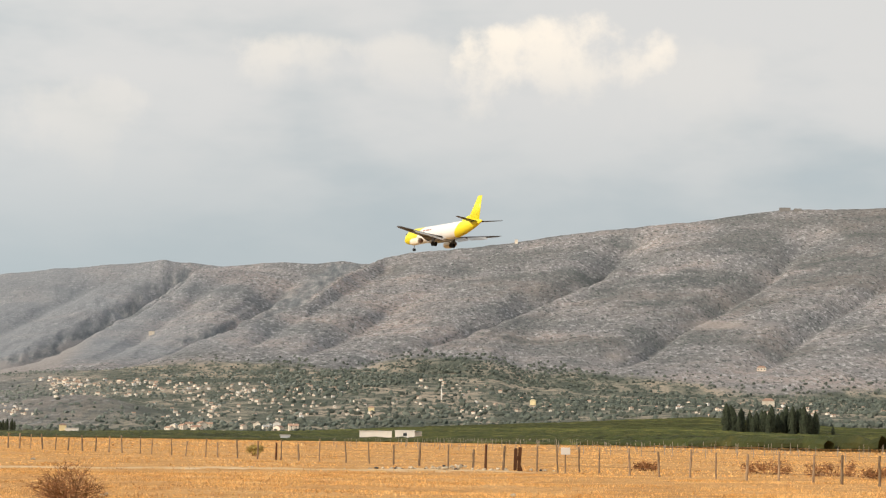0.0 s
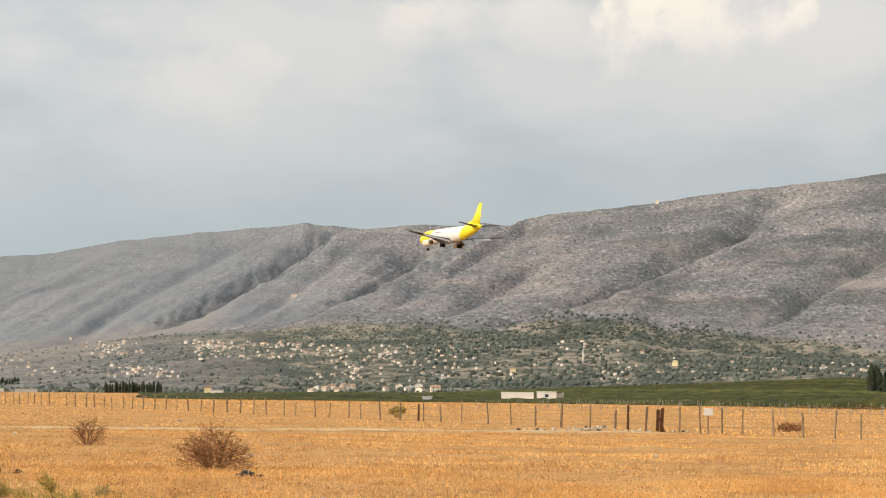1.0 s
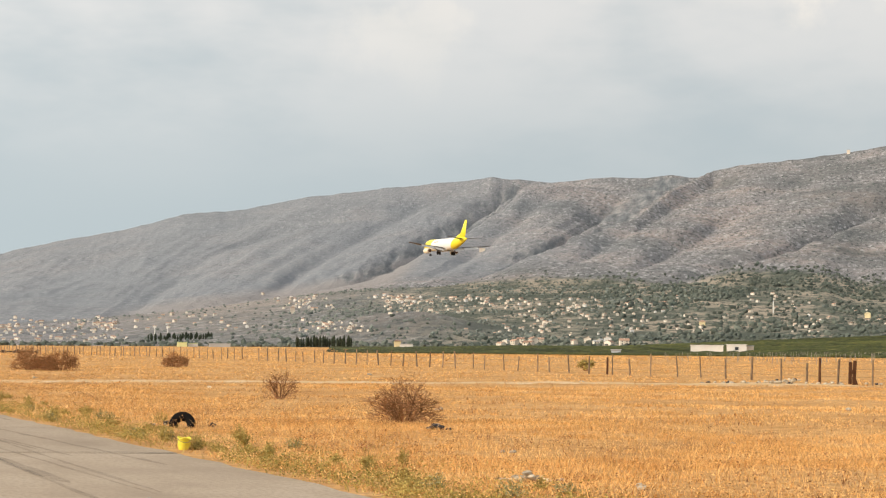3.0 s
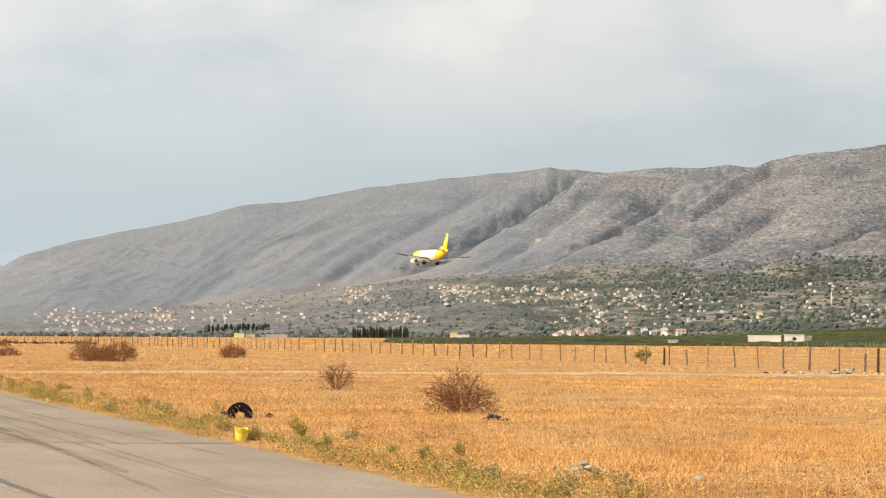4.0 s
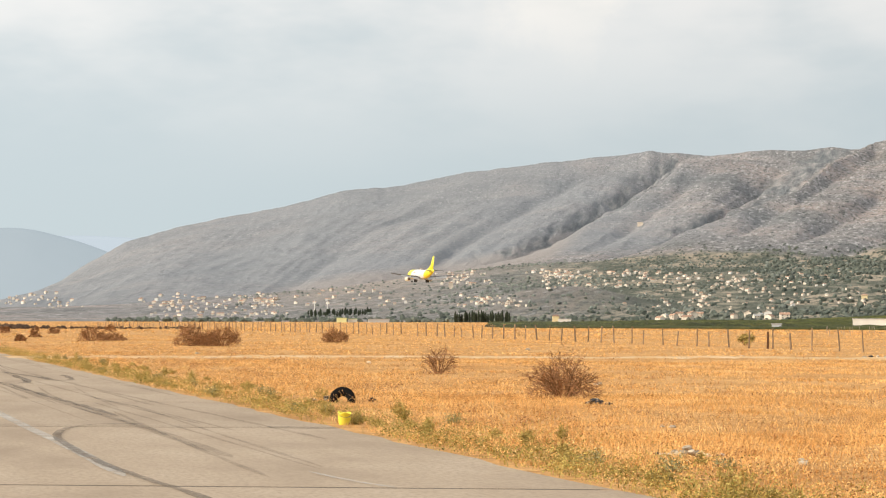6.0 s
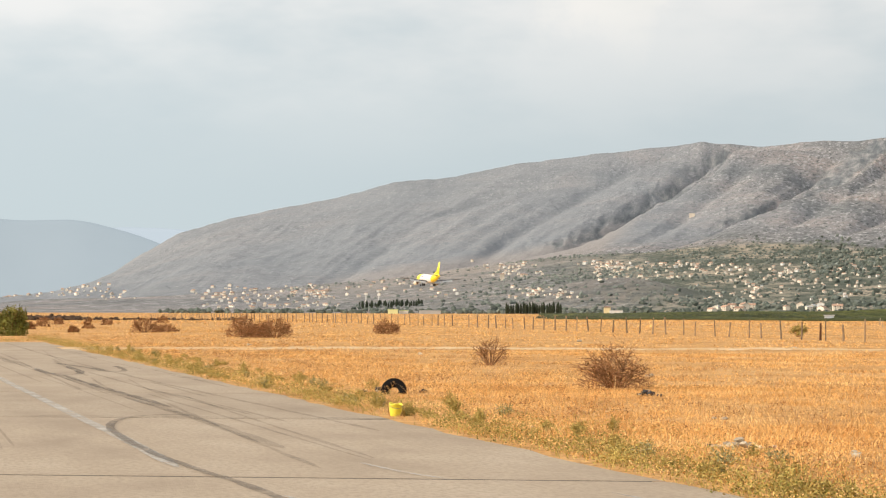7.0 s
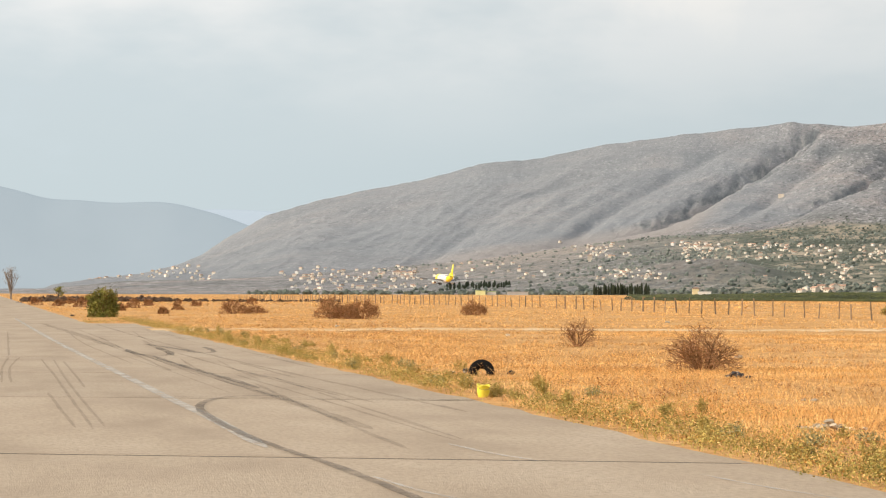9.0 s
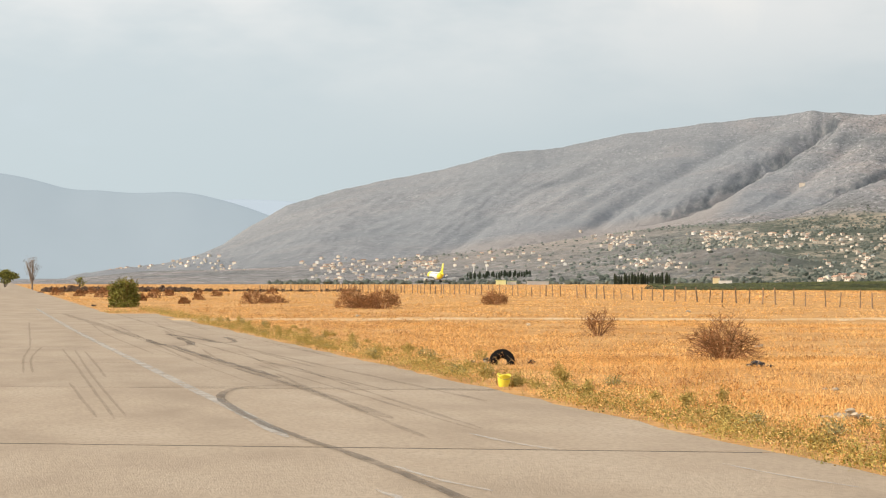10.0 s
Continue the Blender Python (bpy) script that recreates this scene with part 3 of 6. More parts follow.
# ---- taxiway ----
JOINTS = [-40, -29, -18, -7, 4, 12.4, 21.4, 34.2, 45, 55.5, 66, 77, 88, 99, 110, 125, 140, 160, 180, 205, 235, 270, 310, 360, 420, 500, 600, 760]
SKEW = -3.1 / 8.3        # the cross joints run askew
EDGE, LEFT = 8.4, -16.0
STEP_IN = 2.4            # the far stretch is narrower


def build_taxiway():
    road = empty("road", pose(0, 0, 0), "worn pale concrete taxiway with tyre marks", "taxiway")
    road["kind"] = "structure"
    strips = [(LEFT, -8.0), (-8.0, 0.0), (0.0, EDGE)]
    gap = 0.05
    for u0, u1 in zip(JOINTS, JOINTS[1:]):
        for n0, n1 in strips:
            rim = n1 == EDGE
            n1 -= STEP_IN if rim and u0 >= 110 else 0
            bm = bmesh.new()
            rnd = random.Random(int(u0 * 7 + n0))
            lift = rnd.uniform(-0.0015, 0.0015)
            g0, g1 = (gap + 0.025 if rim and u == 21.4 else gap for u in (u0, u1))     # one joint has opened
            steps = 10 if rim else 1
            right = []
            for k in range(steps + 1):
                f = k / steps
                wob = rnd.uniform(-0.10, 0.08) if rim and 0 < k < steps else 0
                right.append((u0 + g0 + (u1 - u0 - g0 - g1) * f + SKEW * (n1 - EDGE), n1 - gap + wob))
            left = [(u1 - g1 + SKEW * (n0 - EDGE), n0 + gap), (u0 + g0 + SKEW * (n0 - EDGE), n0 + gap)]
            ring = right + left
            z1 = lift
            top = [bm.verts.new((*un(*p), z1 - 0.006)) for p in ring]
            bot = [bm.verts.new((*un(*p), z1 - 0.12)) for p in ring]
            bm.faces.new(top)
            for k in range(len(ring)):
                j = (k + 1) % len(ring)
                bm.faces.new((top[k], bot[k], bot[j], top[j]))
            part("slab", bm, M_CONCRETE, road)
    bm = bmesh.new()
    c = [bm.verts.new((*un(u, n), -0.0105)) for u, n in ((-40, LEFT), (-40, EDGE - 0.2), (109, EDGE - 0.2), (109, EDGE - STEP_IN - 0.2), (760, EDGE - STEP_IN - 0.2), (760, LEFT))]
    bm.faces.new(c)
    part("joint_bed", bm, M_JOINT, road, "dark tar joint filling")
    return road


def ribbon(name, points, width, material, parent, label, lift=0.006, seed=0, ragged=0.25):
    """A flat trace along points (u, n), smoothed, with ragged sides."""
    rnd = random.Random(seed)
    pts = []
    P = [Vector(p) for p in points]
    for i in range(len(P) - 1):
        p0, p1, p2, p3 = P[max(i - 1, 0)], P[i], P[i + 1], P[min(i + 2, len(P) - 1)]
        for k in range(8):
            t = k / 8
            pts.append(0.5 * ((2 * p1) + (p2 - p0) * t + (2 * p0 - 5 * p1 + 4 * p2 - p3) * t * t + (3 * p1 - p0 - 3 * p2 + p3) * t ** 3))
    pts.append(P[-1])
    bm = bmesh.new()
    prev = None
    for i, p in enumerate(pts):
        d_ = (pts[min(i + 1, len(pts) - 1)] - pts[max(i - 1, 0)]).normalized()
        s = Vector((-d_.y, d_.x))
        end = min(1.0, 0.25 + 0.5 * min(i, len(pts) - 1 - i))
        w0, w1 = (width / 2 * end * (1 + rnd.uniform(-ragged, ragged)) for _ in range(2))
        row = [bm.verts.new((*un(*(p + s * w0)), lift)), bm.verts.new((*un(*(p - s * w1)), lift))]
        if prev:
            bm.faces.new((prev[0], prev[1], row[1], row[0]))
        prev = row
    return part(name, bm, material, parent, label)


road = build_taxiway()
ribbon("painted_line", [(24.6, 3.42), (31, 3.4), (35.4, 3.32), (46, 3.2), (62, 3.0), (85, 2.8), (130, 2.6)], 0.2, M_FADED, road, "worn away white guide line", 0.004, 1, 0.05)
ribbon("tyre_mark", [(36.3, 5.3), (36.35, 4.7), (35.6, 4.1), (34.2, 3.7), (32.6, 3.5), (30.2, 3.42), (26.5, 3.45), (24.1, 3.6), (21.6, 3.8), (17.5, 3.95), (12, 4.0)], 0.135, M_RUBBER_MARK, road, "dark curved skid mark", 0.008, 2)
ribbon("tyre_mark", [(60, 4.7), (50, 4.9), (42.7, 5.05), (34.1, 5.2), (27.5, 5.25)], 0.22, M_FAINT_MARK, road, "faint rubber streak", 0.006, 3)
ribbon("tyre_mark", [(58, 4.9), (50, 5.0), (44, 5.2), (39, 5.3)], 0.16, M_RUBBER_MARK, road, "", 0.007, 4, 0.5)
for k, line in enumerate(([(57.6, 1.0), (50, 0.72), (42.3, 0.6)], [(57.6, 1.3), (50, 0.9), (42.3, 0.78)], [(56, 1.8), (45, 1.75), (38, 1.68), (28.2, 1.6)], [(55, 2.1), (46, 1.95), (38, 1.85), (28.6, 1.78)], [(54, 2.3), (46, 2.2), (40, 2.1)], [(38, 1.35), (33, 1.36), (28.5, 1.38)], [(90, 1.5), (70, 1.2), (58, 1.0)], [(85, 3.9), (70, 3.7), (52, 3.9)])):
    ribbon("tyre_mark", line, 0.055, M_FAINT_MARK, road, "", 0.006 + 0.0005 * k, 20 + k, 0.3)
ribbon("tyre_mark", [(64, 4.6), (59.3, 4.6), (58.2, 5.1), (60, 5.6), (66, 5.7)], 0.22, M_RUBBER_MARK, road, "looped skid mark", 0.007, 8, 0.4)
ribbon("tyre_mark", [(70, 5.6), (64.5, 6.2), (60.5, 6.4), (61.5, 7.0), (66, 7.2)], 0.2, M_RUBBER_MARK, road, "", 0.007, 9, 0.4)
ribbon("tyre_mark", [(66, 6.4), (52, 6.7), (40, 7.1), (31, 7.4)], 0.12, M_FAINT_MARK, road, "", 0.006, 10, 0.6)
ribbon("tyre_mark", [(60, 5.8), (46, 6.0), (36, 6.3)], 0.10, M_FAINT_MARK, road, "", 0.006, 11, 0.6)
ribbon("tyre_mark", [(110, 3.6), (92, 4.0), (76, 4.3), (66, 4.5)], 0.35, M_FAINT_MARK, road, "", 0.006, 13, 0.5)


rnd_marks = random.Random(91)
for k in range(26):          # old faint streaks along the way of the wheels
    u0, n0 = rnd_marks.uniform(18, 90), rnd_marks.uniform(4.4, 8.0)
    run, drift = rnd_marks.uniform(6, 22), rnd_marks.gauss(0, 0.35)
    ribbon("tyre_mark", [(u0, n0), (u0 + run / 2, n0 + drift * 0.4), (u0 + run, n0 + drift)], rnd_marks.uniform(0.03, 0.10), M_FAINT_MARK, road, "", 0.005 + 0.0001 * k, 120 + k, 0.5)
for k in range(5):           # pale scrapes
    u0, n0 = rnd_marks.uniform(12, 24), rnd_marks.uniform(3.0, 7.8)
    ribbon("scrape", [(u0, n0), (u0 + 1.2, n0 - 0.25), (u0 + 2.6, n0 - 0.4)], rnd_marks.uniform(0.03, 0.09), M_FADED, road, "pale scrape on the concrete", 0.0045, 160 + k, 0.6)


def crack(points, width, seed):
    ribbon("crack", points, width, M_JOINT, road, "open dark joint", 0.009, seed, 0.7)


crack([(34.2, 8.35), (34.45, 7.8), (34.8, 7.2)], 0.08, 43)
crack([(34.8, 7.2), (35.6, 5.0), (36.6, 2.4)], 0.025, 44)
crack([(57.3, 2.6), (57.4, 1.2), (57.6, -0.6)], 0.06, 45)


# ---- the aeroplane: x forward, y left, z up, wheels at z = 0 ----
def livery():
    m = bpy.data.materials.new("fuselage_paint")
    m.use_nodes = True
    nt = m.node_tree
    N, L = nt.nodes.new, nt.links.new
    p = nt.nodes["Principled BSDF"]
    p.inputs["Roughness"].default_value = 0.35
    tc, sep = N("ShaderNodeTexCoord"), N("ShaderNodeSeparateXYZ")
    L(tc.outputs["Object"], sep.inputs[0])
    lean = N("ShaderNodeMath")
    lean.operation = "MULTIPLY_ADD"
    L(sep.outputs[2], lean.inputs[0])
    lean.inputs[1].default_value = 0.9
    L(sep.outputs[0], lean.inputs[2])
    r = N("ShaderNodeValToRGB")
    r.color_ramp.interpolation = "CONSTANT"
    mr = N("ShaderNodeMapRange")
    L(lean.outputs[0], mr.inputs[0])
    mr.inputs[1].default_value, mr.inputs[2].default_value = -20, 20
    L(mr.outputs[0], r.inputs[0])
    YEL, WHI = (0.90, 0.79, 0.045, 1), (0.86, 0.86, 0.84, 1)
    r.color_ramp.elements.new(0.5)
    for e, (pos, c) in zip(r.color_ramp.elements, ((0.0, YEL), (0.35, WHI), (0.80, YEL))):
        e.position, e.color = pos, c
    L(r.outputs[0], p.inputs["Base Color"])
    return m


M_YELLOW = mat("yellow_aircraft_paint", two((0.90, 0.81, 0.05), 0.95), 0.3, 0.35, spec=0.5)
M_WINGGREY = mat("grey_wing_skin", two((0.09, 0.09, 0.10), 0.85), 0.4, 0.45, spec=0.5)
M_LIGHTGREY = mat("light_grey_skin", two((0.50, 0.50, 0.50), 0.9), 0.4, 0.4, spec=0.5)
M_DARKMETAL = mat("dark_exhaust_metal", two((0.20, 0.12, 0.09)), 2, 0.5, metal=0.3)
M_WHEEL = mat("aircraft_tyre", two((0.02, 0.02, 0.02)), 3, 0.8)
M_STRUT = mat("gear_strut", two((0.25, 0.25, 0.25)), 3, 0.4, metal=0.6)
M_REDMARK = mat("dull_red_lettering", two((0.50, 0.30, 0.30)), 1, 0.5)


def wing_panel(bm, root, tip, t_root, t_tip):
    """root, tip: (leading x, trailing x, y, z)."""
    secs = []
    for (xl, xt, y, z), t in ((root, t_root), (tip, t_tip)):
        c = xl - xt
        prof = ((0, 0), (0.04, 0.35), (0.2, 0.55), (0.45, 0.5), (0.75, 0.25), (1, 0.03), (0.75, -0.15), (0.4, -0.4), (0.15, -0.42), (0.04, -0.25))
        secs.append([(xl - c * f, y, z + t * h) for f, h in prof])
    loft(bm, secs)


def flap_panel(bm, root, tip):
    """root, tip: (leading x, leading z, trailing x, trailing z, y) of a lowered flap."""
    secs = []
    for xl, zl, xt, zt, y in (root, tip):
        secs.append([(xl, y, zl + 0.10), (xl + 0.12, y, zl), (xl, y, zl - 0.10), (xt, y, zt - 0.02), (xt, y, zt + 0.02)])
    loft(bm, secs)


def fin_panel(bm, root, tip, t_root, t_tip):
    secs = []
    for (xl, xt, z), t in ((root, t_root), (tip, t_tip)):
        c = xl - xt
        prof = ((0, 0), (0.08, 0.4), (0.35, 0.5), (0.7, 0.3), (1, 0.03), (1, -0.03), (0.7, -0.3), (0.35, -0.5), (0.08, -0.4))
        secs.append([(xl - c * f, t * h, z) for f, h in prof])
    loft(bm, secs)


def ring(x, cz, ry, rz, n=24):
    return [(x, math.cos(k * 2 * math.pi / n) * ry, cz + math.sin(k * 2 * math.pi / n) * rz) for k in range(n)]


def build_aeroplane():
    plane = empty("cargo_airplane", pose(0, 0, 0), "yellow and white twin-engine cargo jet with gear down, landing", "airplane")
    bm = bmesh.new()
    loft(bm, [ring(*s) for s in ((17.4, 3.35, 0.05, 0.05), (17.1, 3.38, 0.45, 0.42), (16.4, 3.48, 0.95, 0.90), (15.4, 3.68, 1.38, 1.38), (14.2, 3.90, 1.68, 1.75), (12.6, 4.0, 1.85, 1.95), (11.0, 4.02, 1.88, 2.0),
              (4.0, 4.02, 1.88, 2.0), (-5.5, 4.02, 1.88, 2.0), (-8.0, 4.1, 1.84, 1.93), (-11, 4.38, 1.58, 1.66), (-14, 4.75, 1.15, 1.25), (-16.5, 5.05, 0.72, 0.85), (-18.2, 5.25, 0.36, 0.45), (-19.0, 5.35, 0.12, 0.16))])
    fus = part("fuselage", bm, livery(), plane, "white fuselage with yellow nose and tail", True)
    bm = bmesh.new()
    for s in (1, -1):
        box(bm, 15.2, s * 0.25, 4.62, 15.75, s * 0.95, 4.98)
    part("cockpit_window", bm, M_GLASSDARK, fus, "dark cockpit glazing")
    for x, w in ((5.0, 0.8), (3.9, 0.6), (3.0, 0.8), (1.9, 0.6)):
        bm = bmesh.new()
        box(bm, x, 1.66, 4.70, x + w, 1.80, 4.98)
        part("lettering_bar", bm, M_REDMARK, fus, "dull red lettering bar")
    bm = bmesh.new()
    box(bm, -3.8, -1.6, 1.75, 5.2, 1.6, 2.6)
    bmesh.ops.bevel(bm, geom=bm.edges[:], offset=0.35, segments=2, affect="EDGES")
    part("wing_fairing", bm, M_LIGHTGREY, plane, "", True)
    for s in (1, -1):
        bm = bmesh.new()
        wing_panel(bm, (5.2, -3.2, s * 1.4, 2.7), (1.0, -3.6, s * 5.2, 3.0), 1.1, 0.75)
        wing_panel(bm, (1.0, -3.6, s * 5.2, 3.0), (-3.2, -5.2, s * 14.45, 3.95), 0.75, 0.34)
        w = part("wing", bm, M_WINGGREY, plane, "grey swept wing", True)
        bm = bmesh.new()
        flap_panel(bm, (-2.8, 2.50, -5.2, 1.45, s * 2.0), (-3.3, 2.85, -5.1, 2.05, s * 5.0))
        part("flap", bm, M_LIGHTGREY, w, "lowered landing flap")
        bm = bmesh.new()
        flap_panel(bm, (-3.5, 2.90, -5.2, 2.10, s * 5.4), (-4.3, 3.40, -5.6, 2.80, s * 10.2))
        part("flap", bm, M_LIGHTGREY, w, "lowered landing flap")
        for y in (4.2, 6.6, 8.7):
            bm = bmesh.new()
            tube(bm, (-1.4 - y * 0.2, s * y, 2.55 + y * 0.03), (-4.2 - y * 0.18, s * y, 2.15 + y * 0.04), 0.2, 0.08)
            part("flap_fairing", bm, M_LIGHTGREY, w)
        bm = bmesh.new()
        cz, cy = 1.75, s * 4.85
        loft(bm, [[(x, cy + yy, cz + zz) for (_, yy, zz) in ring(0, 0, r, r, 18)] for x, r in ((5.6, 0.66), (5.7, 0.76), (5.2, 0.88), (3.8, 0.92), (2.4, 0.84), (1.5, 0.74), (1.55, 0.66))])
        e = part("engine", bm, M_NACELLE, plane, "cream engine nacelle under the wing", True)
        bm = bmesh.new()
        tube(bm, (2.0, cy, cz), (0.9, cy, cz), 0.56, 0.40, 14)
        part("exhaust", bm, M_DARKMETAL, e, "burnt metal exhaust nozzle")
        bm = bmesh.new()
        tube(bm, (5.45, cy, cz), (5.72, cy, cz), 0.64, 0.65, 18)
        part("intake", bm, M_DARKMETAL, e, "dark engine intake")
        bm = bmesh.new()
        wing_panel(bm, (-14.6, -17.6, s * 0.5, 5.35), (-17.2, -18.5, s * 6.35, 5.95), 0.35, 0.15)
        part("tailplane", bm, M_WINGGREY, plane, "grey horizontal stabiliser", True)
        bm = bmesh.new()
        tube(bm, (-1.1, s * 2.4, 2.4), (-1.2, s * 2.6, 1.0), 0.16, 0.13)
        tube(bm, (-1.2, s * 1.2, 2.0), (-1.2, s * 2.5, 1.3), 0.08, 0.08)
        g = part("main_gear", bm, M_STRUT, plane, "lowered main gear leg")
        for dy in (-0.38, 0.38):
            bm = bmesh.new()
            tube(bm, (-1.2, s * 2.6 + dy - 0.19, 0.95), (-1.2, s * 2.6 + dy + 0.19, 0.95), 0.58, 0.58, 16)
            part("wheel", bm, M_WHEEL, g, "black main wheel")
        bm = bmesh.new()
        box(bm, -1.9, s * 3.02 - 0.03, 1.2, -0.6, s * 3.02 + 0.03, 2.3)
        part("gear_door", bm, M_STRUT, g)
    bm = bmesh.new()
    fin_panel(bm, (-11.9, -17.6, 5.4), (-17.0, -18.8, 11.5), 0.5, 0.25)
    fin_panel(bm, (-8.2, -13.5, 5.75), (-12.4, -13.5, 7.1), 0.12, 0.1)
    part("tail_fin", bm, M_YELLOW, plane, "tall yellow tail fin", True)
    bm = bmesh.new()
    tube(bm, (12.9, 0, 2.2), (13.0, 0, 0.85), 0.1, 0.08)
    g = part("nose_gear", bm, M_STRUT, plane, "lowered nose gear leg")
    for dy in (-0.2, 0.2):
        bm = bmesh.new()
        tube(bm, (13.0, dy - 0.1, 0.80), (13.0, dy + 0.1, 0.80), 0.36, 0.36, 14)
        part("wheel", bm, M_WHEEL, g)
    return plane


aeroplane = build_aeroplane()
HEADING = 30.9
ATTITUDE = [(0, -0.6, 1.4), (2.5, 0.5, 1.6), (5.5, 0.7, 1.4), (7.0, 0.8, 1.2), (8.5, 1.2, 1.0), (10, 2.0, 0.6)]     # seconds, nose up, left wing up
FLIGHT = [
    (0.0, -0.6, 512.1, 46.2),
    (1.5, -55.2, 603.6, 37.6),
    (2.5, -91.5, 664.4, 32.7),
    (4.0, -145.7, 755.3, 25.9),
    (5.5, -199.7, 845.8, 18.2),
    (7.0, -253.5, 936.0, 11.0),
    (8.5, -307.1, 1025.8, 5.0),
    (10.0, -360.5, 1115.2, -1.1),
]


# ---- fence ----
def build_fence():
    f = empty("fence", pose(0, 0, 0), "old wire fence with uneven weathered wooden posts", "fence")
    posts = list(np.arange(50.7, 82, 2.0)) + list(np.arange(82.6, 420, 2.75))
    rnd = random.Random(11)
    meshes = []
    for k in range(5):
        bm = bmesh.new()
        r = 0.042 + 0.012 * k % 0.03
        lean = Vector((rnd.uniform(-0.05, 0.05), rnd.uniform(-0.05, 0.05)))
        secs = []
        for i in range(5):
            z = i / 4 * 1.0
            c = Vector((lean.x * z + rnd.uniform(-0.012, 0.012), lean.y * z + rnd.uniform(-0.012, 0.012)))
            rr = r * (1 - 0.12 * z)
            secs.append([(c.x + rr * math.cos(j * math.pi / 3 + k), c.y + rr * math.sin(j * math.pi / 3 + k), -0.1 + z * 1.28) for j in range(6)])
        loft(bm, secs)
        me = bpy.data.meshes.new("post")
        bmesh.ops.recalc_face_normals(bm, faces=bm.faces)
        bm.to_mesh(me)
        bm.free()
        me.materials.append(M_POST)
        meshes.append(me)
    tops = []
    for i, u in enumerate(posts):
        if rnd.random() < 0.04:
            continue
        x, y = un(u + rnd.uniform(-0.25, 0.25), 52.5 + rnd.uniform(-0.15, 0.15))
        ob = new("post", meshes[rnd.randrange(5)])
        ob.parent = f
        h = rnd.choice((0.82, 0.92, 0.97, 1.0, 1.0, 1.03, 1.08))
        ob.matrix_basis = Matrix.LocRotScale((x, y, land_xy(x, y) - 0.02), Euler((rnd.gauss(0, 0.025), rnd.gauss(0, 0.025), rnd.uniform(0, 6))), (1, 1, h))
        tops.append((x, y, land_xy(x, y)))
    for z in (0.35, 0.72, 1.08):
        bm = bmesh.new()
        for p, q in zip(tops, tops[1:]):
            if math.dist(p, q) < 9 and p[1] < 190:
                m = [(p[i] + q[i]) / 2 for i in range(3)]
                tube(bm, (p[0], p[1], p[2] + z), (m[0], m[1], m[2] + z - 0.03), 0.004, 0.004, 3)
                tube(bm, (m[0], m[1], m[2] + z - 0.03), (q[0], q[1], q[2] + z), 0.004, 0.004, 3)
        part("wire", bm, M_WIRE, f, "slack rusty fence wire")


build_fence()


# ---- plants ----
def blades(name, pts, heights, width, lean, material, label, seed, kind="stuff"):
    """Grass: each blade is a bent, tapering strip of two faces."""
    rs = np.random.RandomState(seed)
    n = len(pts)
    ang = rs.rand(n) * 2 * np.pi
    h = heights
    w = width * (0.6 + 0.8 * rs.rand(n))
    ln = lean * h * (0.3 + rs.rand(n))
    la = rs.rand(n) * 2 * np.pi
    dx, dy = np.cos(ang) * w / 2, np.sin(ang) * w / 2
    lx, ly = np.cos(la) * ln, np.sin(la) * ln
    P = np.asarray(pts)
    z = P[:, 2]
    V = np.empty((n, 5, 3))
    V[:, 0] = np.stack([P[:, 0] - dx, P[:, 1] - dy, z - 0.02], 1)
    V[:, 1] = np.stack([P[:, 0] + dx, P[:, 1] + dy, z - 0.02], 1)
    V[:, 2] = np.stack([P[:, 0] + dx * 0.8 + lx * 0.35, P[:, 1] + dy * 0.8 + ly * 0.35, z + h * 0.55], 1)
    V[:, 3] = np.stack([P[:, 0] - dx * 0.8 + lx * 0.35, P[:, 1] - dy * 0.8 + ly * 0.35, z + h * 0.55], 1)
    V[:, 4] = np.stack([P[:, 0] + lx, P[:, 1] + ly, z + h], 1)
    base = np.arange(n)[:, None] * 5
    loops = np.concatenate([base + np.array([0, 1, 2, 3]), base + np.array([3, 2, 4])], 1).ravel()
    starts = (np.arange(n)[:, None] * 7 + np.array([0, 4])).ravel()
    totals = np.tile([4, 3], n)
    me = bpy.data.meshes.new(name)
    me.vertices.add(n * 5)
    me.vertices.foreach_set("co", V.ravel())
    me.loops.add(n * 7)
    me.loops.foreach_set("vertex_index", loops)
    me.polygons.add(n * 2)
    me.polygons.foreach_set("loop_start", starts)
    me.polygons.foreach_set("loop_total", totals)
    me.update(calc_edges=True)
    me.materials.append(material)
    return tagged(new(name, me), label, "grass", kind=kind)


def scatter(seed, count, d0, d1, n0, n1, a0=-13.5, a1=31.0, power=1.0):
    rs = np.random.RandomState(seed)
    a = np.radians(a0 + (a1 - a0) * rs.rand(count))
    d = np.sqrt(d0 ** 2 + (d1 ** 2 - d0 ** 2) * rs.rand(count) ** power)
    X, Y = -np.sin(a) * d, np.cos(a) * d
    N_ = X * NX + Y * NY
    U_ = X * UX + Y * UY
    keep = (N_ > n0 - 2.4 * (U_ > 112)) & (N_ < n1)
    ontrack = (abs(U_ - np.interp(N_, [7.6, 22, 38, 52], [95, 92.5, 88, 83.5])) < 2.8) & (rs.rand(count) < 0.85) & (N_ < 50)
    keep &= ~ontrack
    return X[keep], Y[keep], N_[keep], U_[keep], rs


def soil_z(X, Y):
    D = np.hypot(X, Y)
    N_ = X * NX + Y * NY
    field = smoothstep(9.5, 13, N_) * smoothstep(160, 60, D)
    return plain(np.degrees(np.arctan2(-X, Y)), D) + field * 0.16 * (fbm(X / 5, Y / 5, 4) - 0.5) - 0.02 * smoothstep(14, 9.0, N_) * (D < 400)


